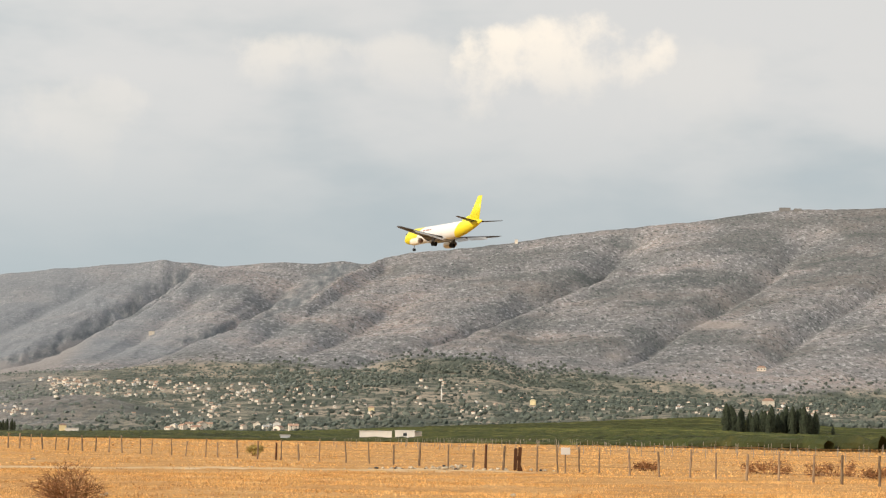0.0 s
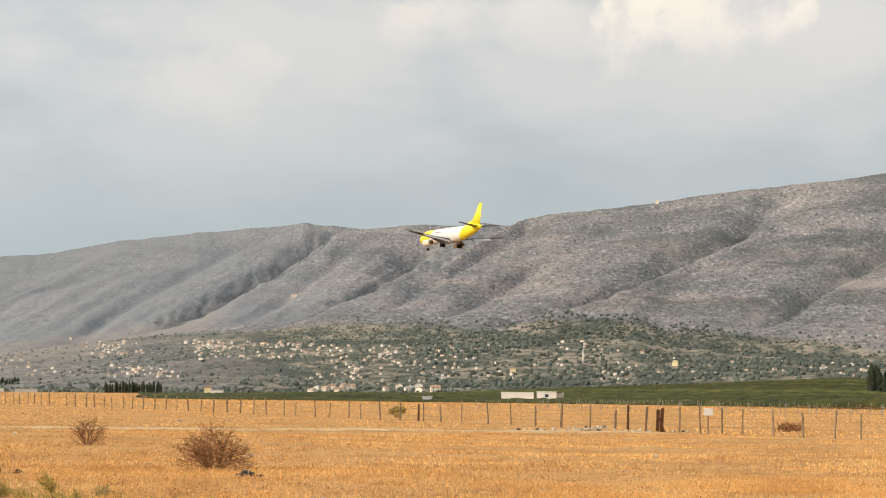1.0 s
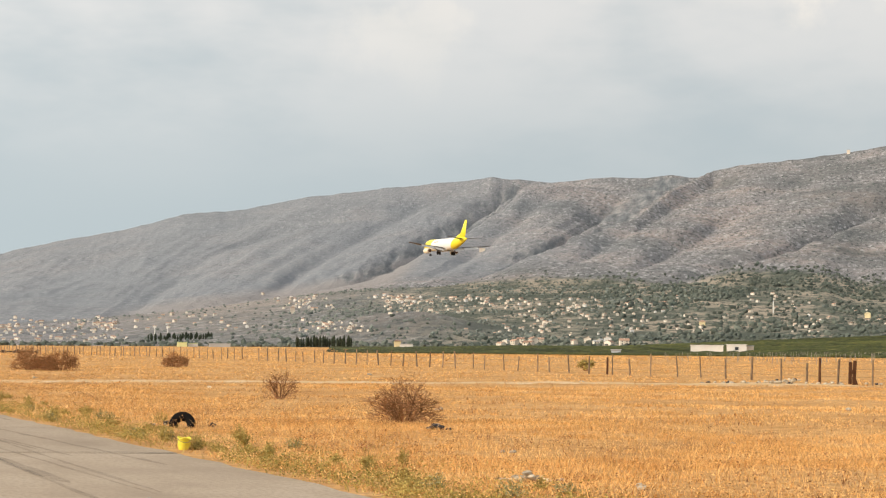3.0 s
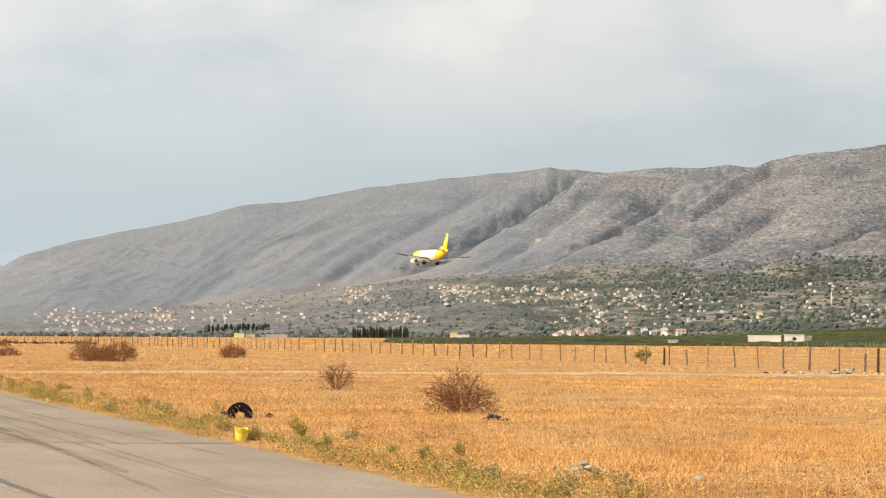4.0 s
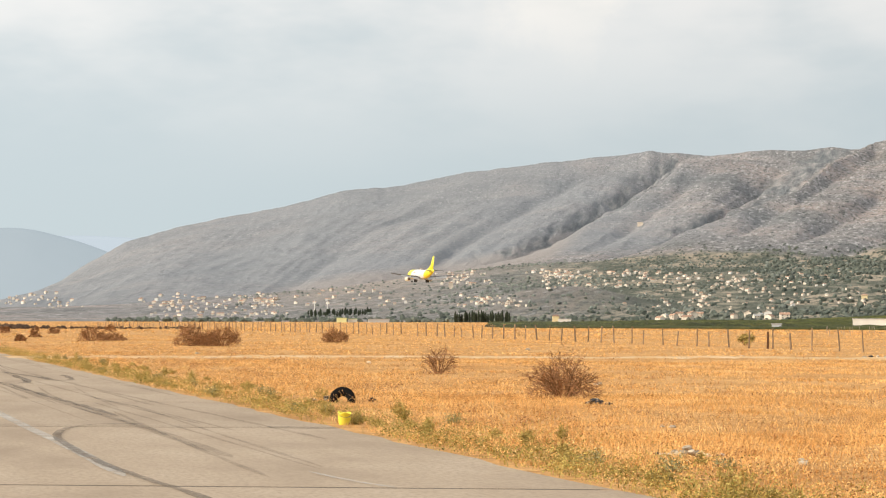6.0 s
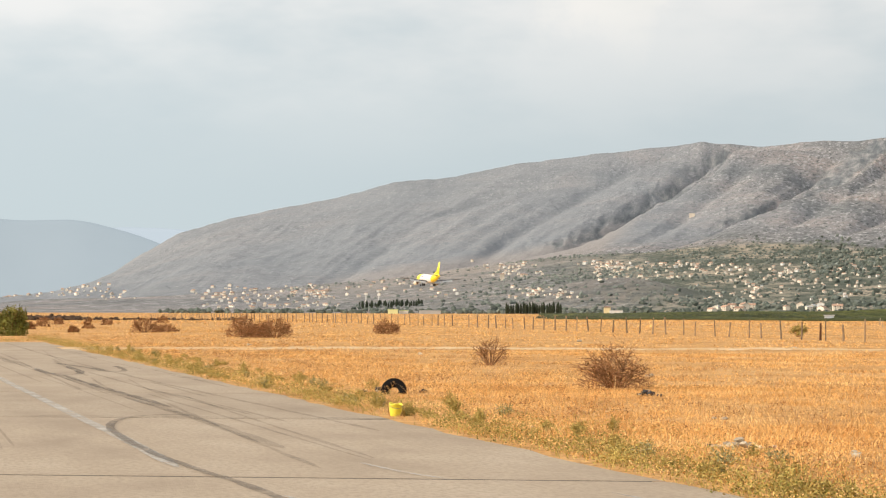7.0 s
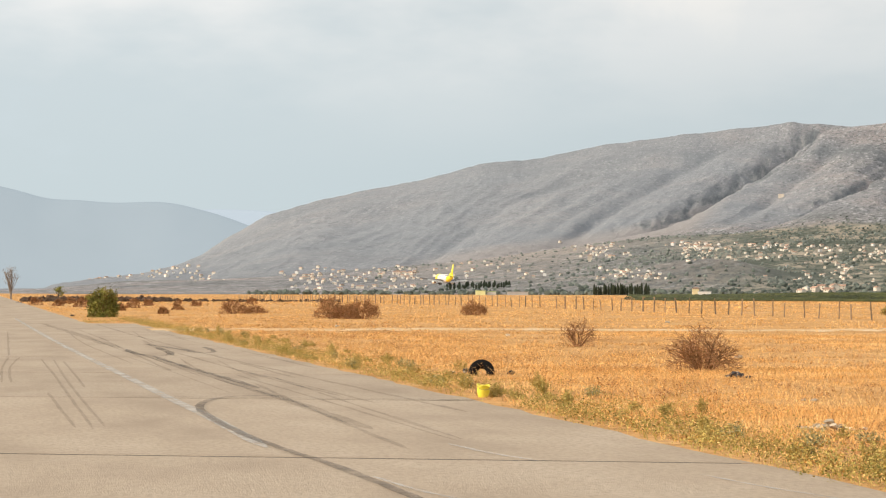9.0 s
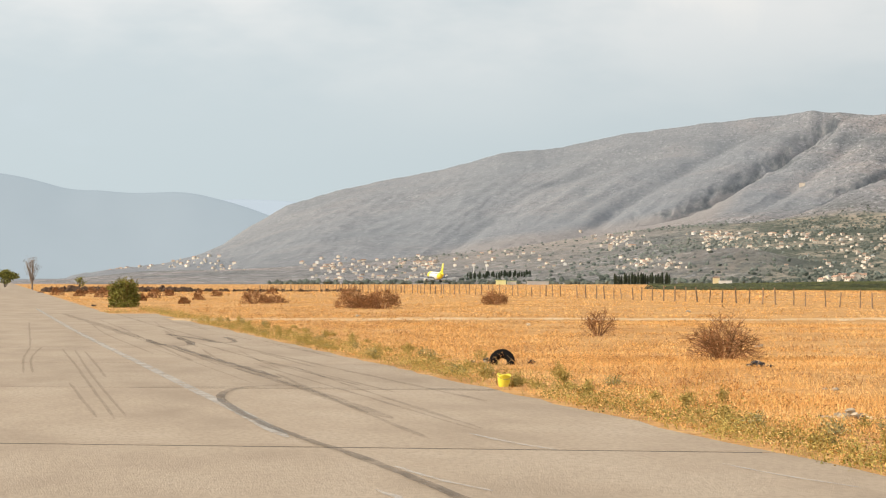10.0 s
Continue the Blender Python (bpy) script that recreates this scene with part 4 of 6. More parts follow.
def build_track():
    """The gravel track from the taxiway across the meadow to the rubble."""
    ctr = [(95, 7.8), (94, 14), (92.5, 22), (90.5, 30), (88, 38), (85.5, 45), (83.5, 52)]
    bm = bmesh.new()
    prev = None
    rnd = random.Random(4)
    for i in range(len(ctr) - 1):
        for k in range(10):
            f = k / 10
            u = ctr[i][0] * (1 - f) + ctr[i + 1][0] * f
            n = ctr[i][1] * (1 - f) + ctr[i + 1][1] * f
            w0, w1 = (2.9 + rnd.uniform(-2.2, 1.0) + (1.5 if n < 10 else 0) for _ in range(2))
            row = []
            for du, lift in ((-w0, -0.01), (-w0 * 0.5, 0.03), (0, 0.035), (w1 * 0.5, 0.03), (w1, -0.01)):
                x, y = un(u + du, n)
                row.append(bm.verts.new((x, y, on_soil(x, y)[2] + lift)))
            if prev:
                for j in range(4):
                    bm.faces.new((prev[j], prev[j + 1], row[j + 1], row[j]))
            prev = row
    ob = part("gravel_track", bm, M_GRAVEL, None, "", True)
    tagged(ob, "pale gravel track across the dry meadow", "track", kind="structure")


def build_grass():
    # thin stubble, denser in drifts
    for seed, count, d0, d1, w, h in ((1, 320000, 20, 48, 0.008, 0.055), (2, 170000, 48, 90, 0.02, 0.045), (3, 80000, 90, 190, 0.06, 0.05), (4, 60000, 190, 480, 0.16, 0.08), (7, 45000, 480, 1120, 0.40, 0.16)):
        X, Y, N_, U_, rs = scatter(seed, count, d0, d1, 8.6, 400)
        drift = fbm(X / 3.5, Y / 3.5, 5)
        keep = rs.rand(len(X)) < smoothstep(0.40, 0.60, drift) * 0.85 + 0.15
        X, Y, N_, drift = X[keep], Y[keep], N_[keep], drift[keep]
        hh = h * (0.5 + 0.9 * rs.rand(len(X))) * (0.6 + 1.0 * drift)
        blades("dry_grass", np.stack([X, Y, soil_z(X, Y)], 1), hh, w, 0.9, M_STRAW, "thin sunburnt straw-coloured grass", seed)
    # taller stalks near the taxiway
    X, Y, N_, U_, rs = scatter(5, 60000, 20, 62, 8.9, 30)
    keep = rs.rand(len(X)) < smoothstep(20, 9, N_) * smoothstep(0.47, 0.66, fbm(X / 1.6, Y / 1.6, 4))
    X, Y = X[keep], Y[keep]
    blades("tall_straw", np.stack([X, Y, soil_z(X, Y)], 1), 0.08 + 0.26 * rs.rand(len(X)) ** 2, 0.009, 0.9, M_STRAW, "taller dry stalks beside the taxiway", 5)
    # brown dead weeds in small tufts
    X, Y, N_, U_, rs = scatter(8, 130000, 20, 110, 9.5, 60)
    keep = rs.rand(len(X)) < smoothstep(0.60, 0.72, fbm(X / 0.9 + 50, Y / 0.9, 3)) * smoothstep(45, 12, N_) + 0.015
    X, Y = X[keep], Y[keep]
    blades("dead_weeds", np.stack([X, Y, soil_z(X, Y)], 1), 0.03 + 0.09 * rs.rand(len(X)), 0.012, 0.9, M_RUSTLEAF, "brown dead weeds in the meadow", 8)
    # olive weeds along the edge of the concrete
    X, Y, N_, U_, rs = scatter(6, 260000, 19, 120, 8.35, 11.5)
    keep = rs.rand(len(X)) < smoothstep(11.2, 8.8, N_) * smoothstep(0.32, 0.6, fbm(X / 1.6, Y / 1.6, 3))
    X, Y = X[keep], Y[keep]
    hh = 0.04 + 0.10 * rs.rand(len(X)) ** 2
    blades("verge_weeds", np.stack([X, Y, soil_z(X, Y)], 1), hh, 0.012, 1.2, M_WEED, "olive green weeds along the concrete edge", 6)


def weed_clump(name, loc, w, h, count, material, label, seed, leaf=0.02):
    """A bushy weed: stalks with many small leaves."""
    rnd = random.Random(seed)
    thing = empty(name, Matrix.Translation(loc), label, "weed", "weeds along the taxiway edge")
    bs, bl = bmesh.new(), bmesh.new()
    for i in range(count):
        a = rnd.uniform(0, 6.28)
        r = w / 2 * math.sqrt(rnd.random())
        tip = Vector((math.cos(a) * r, math.sin(a) * r, h * (0.55 + 0.45 * rnd.random()) * (1 - 0.5 * (2 * r / w) ** 2)))
        foot = Vector((tip.x * 0.3, tip.y * 0.3, -0.02))
        tube(bs, foot, tip, 0.006, 0.003, 3)
        for k in range(11):
            c = foot.lerp(tip, 0.3 + 0.7 * rnd.random()) + Vector((rnd.gauss(0, 0.03), rnd.gauss(0, 0.03), rnd.gauss(0, 0.02)))
            d1 = Vector((rnd.gauss(0, 1), rnd.gauss(0, 1), rnd.gauss(0, 0.7))).normalized() * leaf * rnd.uniform(0.6, 1.4)
            d2 = d1.orthogonal().normalized() * d1.length * 0.45
            bl.faces.new([bl.verts.new(c - d1), bl.verts.new(c + d2), bl.verts.new(c + d1), bl.verts.new(c - d2)])
    tagged(part("stemwork", bs, M_WEED, thing), kind="stuff")
    part("foliage", bl, material, thing)
    return thing


def shrub(name, loc, w, h, label, seed, twigs=90, leaves=500, leaf=0.05, m_twig=None, m_leaf=None, group="", tangle=0.45, upright=0.0, fill=0, dense=0.0):
    """A branching bush: main limbs that fork twice, with small leaves near the ends."""
    rnd = random.Random(seed)
    m_twig, m_leaf = m_twig or M_TWIG, m_leaf or M_RUSTLEAF
    thing = empty(name, Matrix.Translation(loc), label, "shrub", group)
    bb, bl = bmesh.new(), bmesh.new()
    ends = []

    def grow(p, d_, length, r, level):
        q = p + d_ * length
        tube(bb, p, q, r, r * 0.55, 3)
        if level == 0:
            ends.append((p, q))
            return
        for _ in range(3):
            nd = (d_ + Vector((rnd.gauss(0, tangle), rnd.gauss(0, tangle), rnd.gauss(0.02, tangle * 0.66)))).normalized()
            s = p.lerp(q, rnd.uniform(0.45, 1.0))
            grow(s, nd, length * rnd.uniform(0.55, 0.85), r * 0.55, level - 1)

    n = max(4, twigs // 9)
    for i in range(n):
        a = 6.283 * (i + rnd.random()) / n
        k = math.sqrt(rnd.uniform(0.05, 1))
        d_ = Vector((math.cos(a) * k * w / 2, math.sin(a) * k * w / 2, h * (1.0 - 0.55 * k * k + upright))).normalized()
        reach = math.hypot(k * w / 2, h * (1.0 - 0.55 * k * k)) * 0.5
        grow(Vector((math.cos(a) * 0.06 * w, math.sin(a) * 0.06 * w, -0.03)), d_, reach, 0.008 + 0.010 * h, 2)
    lobe = lambda a_, k_: 1 - k_ * (0.28 + 0.22 * math.sin(2 * a_ + seed) + 0.16 * math.sin(5 * a_ + 2 * seed))
    for i in range(fill):        # fine tangled twigs through the whole dome
        a, k = rnd.uniform(0, 6.283), math.sqrt(rnd.random())
        c = Vector((math.cos(a) * k * w / 2, math.sin(a) * k * w / 2, rnd.random() * h * 0.85 * lobe(a, k) * math.sqrt(1 - 0.9 * k * k) * rnd.choice((0.7, 0.9, 1.05, 1.2))))
        d_ = Vector((rnd.gauss(c.x * 1.5, 0.8), rnd.gauss(c.y * 1.5, 0.8), rnd.gauss(0.35, 0.5))).normalized() * rnd.uniform(0.08, 0.26) * w * 0.5
        tube(bb, c, c + d_, 0.004 + 0.002 * w, 0.002, 3)
    for i in range(leaves):
        p, q = rnd.choice(ends)
        if dense and rnd.random() < dense:
            a, k = rnd.uniform(0, 6.283), math.sqrt(rnd.random())
            p = q = Vector((math.cos(a) * k * w / 2, math.sin(a) * k * w / 2, rnd.random() ** 0.8 * h * 0.9 * lobe(a, k) ** 1.6 * math.sqrt(1 - 0.85 * k * k)))
        c = p.lerp(q, rnd.random()) + Vector((rnd.gauss(0, 0.03), rnd.gauss(0, 0.03), rnd.gauss(0, 0.03))) * w
        if c.z < 0.01:
            c.z = 0.02 + rnd.random() * 0.1 * h
        d1 = Vector((rnd.gauss(0, 1), rnd.gauss(0, 1), rnd.gauss(0, 0.8))).normalized() * leaf * rnd.uniform(0.6, 1.5)
        d2 = d1.orthogonal().normalized() * d1.length * 0.5
        bl.faces.new([bl.verts.new(c - d1), bl.verts.new(c + d2), bl.verts.new(c + d1), bl.verts.new(c - d2)])
    tagged(part("branchwork", bb, m_twig, thing), kind="stuff" if fill else "")
    part("foliage", bl, m_leaf, thing)
    return thing


def on_soil(x, y):
    return x, y, float(soil_z(np.array([x]), np.array([y]))[0])


def build_shrubs():
    shrub("thorn_bush", on_soil(-8.2, 46.3), 1.65, 1.3, "dry brown thorn bush in the straw meadow", 21, 260, 1200, 0.02, tangle=0.75, fill=800)
    shrub("thorn_bush", on_soil(-15.6, 65.2), 1.15, 1.2, "small bare reddish bush in the meadow", 22, 120, 500, 0.022, upright=0.1, fill=420)
    shrub("rust_bush", on_soil(-40.2, 137.4), 1.9, 1.2, "round rust-brown bush near the fence", 23, 170, 1900, 0.042, dense=0.35, fill=160)
    for (x, y), w, h, s in ((polar(20.2, 128), 2.2, 1.5, 24), (polar(19.35, 126), 2.2, 1.6, 25), (polar(19.8, 127), 1.8, 1.1, 26)):
        shrub("rust_bush", on_soil(x, y), w, h, "dense dark rust-brown thicket bush", s, 170, 2300, 0.04, group="rust thicket", dense=0.4, fill=260)
    for (x, y), w, h, s in ((polar(22.9, 150), 2.0, 1.3, 27), (polar(22.35, 152), 2.2, 0.7, 28)):
        shrub("rust_bush", on_soil(x, y), w, h, "low brown bush leaning over dry grass", s, 150, 1500, 0.04, group="low brown bushes", dense=0.4, fill=220)
    shrub("green_shrub", on_soil(*polar(26.4, 134)), 1.95, 2.2, "dense dark green shrub beside the taxiway", 29, 200, 5200, 0.065, M_TWIG, M_GREENLEAF, dense=0.45)
    shrub("green_shrub", on_soil(-12.0, 135.2), 1.3, 0.95, "ochre-green bush at the fence", 30, 100, 900, 0.06, M_TWIG, M_WEED)
    rnd = random.Random(5)
    for a, d, w, h in ((28.2, 230, 2.2, 1.3), (27.6, 215, 1.8, 1.0), (27.0, 200, 2.0, 1.2), (26.9, 260, 2.4, 1.4), (25.6, 190, 1.9, 1.5), (25.2, 215, 1.8, 1.0), (24.4, 175, 1.6, 1.2), (23.9, 210, 1.8, 1.0),
                       (22.4, 240, 2.2, 1.2), (24.8, 150, 1.2, 0.7), (27.3, 250, 2.2, 1.2), (25.9, 170, 1.0, 0.8)):
        shrub("rust_bush", on_soil(*polar(a, d)), w * 0.7, h * 0.9, "small dry brown bush in the meadow", rnd.randrange(9999), 80, 600, 0.06, group="scattered dry bushes", dense=0.5)
    for a, d, w, h in ((-8.9, 98, 2.6, 0.7), (-10.6, 96, 2.8, 0.6), (-11.9, 90, 2.0, 0.6), (-5.6, 103, 1.5, 0.5)):
        shrub("bramble", on_soil(*polar(a, d)), w, h, "low dark brown bramble under the fence", rnd.randrange(9999), 120, 900, 0.05, group="brambles at the fence")
    # weeds by the concrete
    for i in range(110):
        u = 17 + 75 * (i / 110) ** 1.3 + rnd.uniform(-1, 1)
        n = 8.8 + rnd.random() ** 1.5 * 2.2
        x, y = un(u, n)
        grey = rnd.random() < 0.2
        weed_clump("thistle" if grey else "verge_weed", on_soil(x, y), rnd.uniform(0.15, 0.45), rnd.uniform(0.10, 0.36), 24, M_THISTLE if grey else M_WEED,
                   "grey-green thistle clump by the taxiway" if grey else "yellow-green weed clump by the taxiway", i + 300)


def build_verge_leaves():
    """Low leafy weeds in clumps along the edge of the concrete."""
    rs = np.random.RandomState(77)
    for name, material, count, label in (("verge_plants", M_WEED, 850, "low yellow-green leafy weeds along the concrete"), ("verge_herbs", M_GREENLEAF, 180, "low green herbs along the concrete"), ("verge_stubble", M_STRAW, 420, "pale dry seed heads along the concrete"),
                                         ("meadow_weeds", M_RUSTLEAF, 1500, "small rust-brown dead weeds in the meadow"), ("meadow_heads", M_STRAW, 3200, "pale dry seed heads in the meadow")):
        wide = name.startswith("meadow")
        C = []
        for i in range(count):
            u = 16 + 110 * rs.rand() ** (1.5 if wide else 1.9)
            n = 8.55 + (rs.uniform(0.8, 4.0) + rs.exponential(7.0) if wide else rs.exponential(0.55 if material is not M_STRAW else 2.0))
            w, h = (rs.uniform(0.08, 0.28), rs.uniform(0.05, 0.2)) if wide else (rs.uniform(0.12, 0.42), rs.uniform(0.08, 0.32))
            k = int((45 if wide else 70) * w / 0.3)
            a, r = rs.rand(k) * 6.283, np.sqrt(rs.rand(k))
            if 33.5 < u < 37.5 and n < 9.8:
                continue
            x0, y0 = un(u, n)
            x, y = x0 + np.cos(a) * r * w, y0 + np.sin(a) * r * w
            z = soil_z(x, y) + h * rs.rand(k) * np.sqrt(1.02 - r * r) * 1.2
            C.append(np.stack([x, y, z], 1))
        C = np.concatenate(C)
        m = len(C)
        d1 = rs.normal(size=(m, 3)) * np.array([1, 1, 0.8])
        d1 /= np.linalg.norm(d1, axis=1)[:, None]
        d2 = np.cross(d1, rs.normal(size=(m, 3)))
        d2 /= np.linalg.norm(d2, axis=1)[:, None]
        s = rs.uniform(0.009, 0.022, (m, 1))
        V = np.stack([C - d1 * s, C + d2 * s * 0.5, C + d1 * s, C - d2 * s * 0.5], 1).reshape(-1, 3)
        V[:, 2] = np.maximum(V[:, 2], 0.005)
        ob = mesh_object(name, V, np.arange(m * 4).reshape(-1, 4), material)
        tagged(ob, label, "weeds", kind="stuff")


build_track()
build_grass()
build_verge_leaves()
build_shrubs()


# ---- things in the meadow ----
def build_tyre(m, label, R=0.31, r=0.11):
    thing = empty("old_tyre", m, label, "tyre")
    bm = bmesh.new()
    secs = []
    n = 40
    prof = [(p * 0.86, q * 0.86) for p, q in [(-0.10, -0.10), (-0.115, 0.0), (-0.105, 0.075), (-0.085, 0.105), (0.085, 0.105), (0.105, 0.075), (0.115, 0.0), (0.10, -0.10), (0.085, -0.10), (0.09, 0.0), (0.07, 0.075), (-0.07, 0.075), (-0.09, 0.0), (-0.085, -0.10)]]
    for k in range(n):
        a = k * 2 * math.pi / n
        secs.append([((R + q - 0.0) * math.cos(a), p, (R + q) * math.sin(a)) for p, q in prof])
    rings = [[bm.verts.new(p) for p in s] for s in secs]
    for k in range(n):
        a_, b_ = rings[k], rings[(k + 1) % n]
        for j in range(len(prof)):
            bm.faces.new((a_[j], a_[(j + 1) % len(prof)], b_[(j + 1) % len(prof)], b_[j]))
    part("carcass", bm, M_TYRE, thing, "", True)
    bm = bmesh.new()
    for k in range(n):
        a = k * 2 * math.pi / n
        for off in (-0.05, 0.005):
            c, s = math.cos(a), math.sin(a)
            t = 0.02
            ps = []
            for rr in (R + 0.086, R + 0.098):
                for dy in (0, 0.05):
                    for da in (-t, t):
                        ps.append(bm.verts.new((rr * math.cos(a + da), off + dy, rr * math.sin(a + da))))
            for f in ((0, 1, 3, 2), (4, 6, 7, 5), (0, 4, 5, 1), (2, 3, 7, 6), (0, 2, 6, 4), (1, 5, 7, 3)):
                bm.faces.new([ps[i] for i in f])
    part("tread", bm, M_TYRE, thing)
    return thing


def stone(bm, c, r, rnd):
    res = bmesh.ops.create_icosphere(bm, subdivisions=1, radius=1)
    sx, sy, sz = rnd.uniform(0.7, 1.3), rnd.uniform(0.7, 1.3), rnd.uniform(0.45, 0.8)
    q = Euler((rnd.uniform(0, 6), rnd.uniform(0, 6), rnd.uniform(0, 6))).to_matrix()
    for v in res["verts"]:
        p = q @ v.co * (1 + rnd.uniform(-0.18, 0.18))
        v.co = Vector(c) + Vector((p.x * sx, p.y * sy, p.z * sz)) * r


def rubble(name, loc, count, spread, size, label, seed, dark=0):
    rnd = random.Random(seed)
    thing = empty(name, Matrix.Translation(loc), label, "stones")
    for i in range(count):
        bm = bmesh.new()
        x, y = rnd.gauss(0, spread[0] / 2.5), rnd.gauss(0, spread[1] / 2.5)
        s = size * rnd.uniform(0.5, 1.3)
        stone(bm, (x, y, s * 0.35 + max(0, spread[2] * (1 - abs(x) / spread[0] * 2)) * rnd.random()), s, rnd)
        part("stone", bm, M_DARKBAG if i < dark else M_STONE, thing, "dark scrap" if i < dark else "")
    return thing


def build_bucket():
    x, y, z = on_soil(*un(35.5, 8.75))
    b = empty("bucket", pose(x, y, z, 4, 5, 20) @ Matrix.Scale(0.84, 4), "dented yellow plastic bucket at the taxiway edge", "bucket")
    bm = bmesh.new()
    n = 24
    secs = []
    for r, h in ((0.095, 0), (0.10, 0.01), (0.118, 0.13), (0.130, 0.235), (0.137, 0.24), (0.137, 0.262), (0.126, 0.262), (0.115, 0.13), (0.094, 0.02)):
        secs.append([(r * math.cos(k * 6.2832 / n) * (1 + 0.13 * math.sin(2 * k * 6.2832 / n + h * 12) + 0.05 * math.sin(5 * k * 6.2832 / n - h * 30)), r * math.sin(k * 6.2832 / n), h + (0.018 * math.sin(3 * k * 6.2832 / n) if h > 0.23 else 0)) for k in range(n)])
    loft(bm, secs)
    part("body", bm, M_BUCKET, b, "", True)
    bm = bmesh.new()
    prev = None
    for k in range(13):
        a = math.pi * k / 12
        p = Vector((math.cos(a) * 0.137, -0.05 - math.sin(a) * 0.10, 0.245 - math.sin(a) * 0.07))
        if prev:
            tube(bm, prev, p, 0.004, 0.004, 4)
        prev = p
    part("handle", bm, M_STRUT, b, "thin wire handle")


def build_debris():
    x, y, z = on_soil(-12.6, 43.7)
    build_tyre(pose(x, y, z + 0.06, 0, 0, 14) @ pose(0, 0, 0, -14, 0, 0), "black worn tyre standing half buried in straw", 0.19)
    rubble("scrap_heap", on_soil(-13.3, 44.6), 9, (0.5, 0.3, 0.18), 0.075, "dark scraps lying in the dry weeds", 31, 7)
    rubble("scrap_heap", on_soil(-12.05, 44.2), 3, (0.15, 0.2, 0.1), 0.07, "dark scraps beside the tyre", 36, 3)
    rubble("stone_heap", on_soil(-7.0, 43.4), 12, (0.36, 0.22, 0.10), 0.07, "dark scraps and pale stones by the dry bush", 37, 7)
    rubble("stone_heap", on_soil(-3.3, 28.4), 46, (0.46, 0.36, 0.12), 0.06, "heap of pale and dark stones in the straw", 32, 5)
    rubble("rubble_bank", on_soil(0.6, 98.4), 60, (5.2, 1.0, 0.25), 0.11, "bank of broken concrete rubble beside the track", 33, 8)
    for i, (x, y) in enumerate(((-21.6, 111.5), (polar(20.1, 100)), (polar(15.4, 82)), (polar(9.0, 58)), (polar(3.6, 27)), (polar(12.6, 33)), (polar(7.2, 36)), (polar(1.2, 40)), (polar(-2.0, 60)), (polar(5.2, 96)), (polar(2.6, 97)), (polar(10.3, 90)))):
        rubble("field_stone", on_soil(x, y), 2, (0.2, 0.2, 0.05), 0.13 if i in (0, 1) else 0.07, "pale stone in the dry meadow", 50 + i)
    rubble("scrap_heap", on_soil(*polar(28.58, 262)), 4, (0.8, 0.5, 0.15), 0.22, "black scrap lying at the taxiway edge", 61, 4)
    rubble("scrap_heap", on_soil(*polar(27.2, 140)), 2, (0.2, 0.2, 0.05), 0.09, "small dark scrap on the taxiway", 62, 2)
    # a board on the fence
    x, y = un(79.6, 52.3)
    s = empty("sign", pose(x, y, 0, 0, 0, 12), "blank white sign board on the fence", "sign")
    bm = bmesh.new()
    box(bm, -0.22, -0.10, 0.82, 0.22, -0.08, 1.14)
    bmesh.ops.bevel(bm, geom=bm.edges[:], offset=0.008, segments=1, affect="EDGES")
    part("board", bm, M_WHITE, s)
    bm = bmesh.new()
    tube(bm, (0, -0.05, -0.05), (0, -0.05, 1.0), 0.03, 0.03)
    part("stake", bm, M_POST, s)
    # rotten boards propped against the fence
    x, y = un(83.5, 52.2)
    s = empty("board_stack", pose(x, y, 0, 0, 0, 10), "dark rotten boards propped at the fence", "boards")
    for i, (dx, w, h, tilt) in enumerate(((-0.12, 0.16, 1.08, 1), (0.05, 0.16, 1.14, 2), (0.20, 0.08, 0.75, -20))):
        bm = bmesh.new()
        box(bm, -w / 2, -0.03, 0, w / 2, 0.03, h)
        b = part("board", bm, M_OLDWOOD, s)
        b.matrix_basis = pose(dx, -0.05 * i, -0.03, 5, tilt, 0)
    x, y = un(86.4, 52.2)
    bm = bmesh.new()
    tube(bm, (x, y, -0.05), (x + 0.02, y, 1.2), 0.065, 0.055, 8)
    tagged(part("gate_post", bm, M_OLDWOOD, None), "thick dark post in the fence line", "post")
    x, y = un(110.5, 52.5)
    bm = bmesh.new()
    tube(bm, (x, y, -0.05), (x + 0.02, y, 1.0), 0.07, 0.055, 8)
    tagged(part("gate_post", bm, M_OLDWOOD, None), "thick dark post in the fence line", "post")


build_bucket()
build_debris()


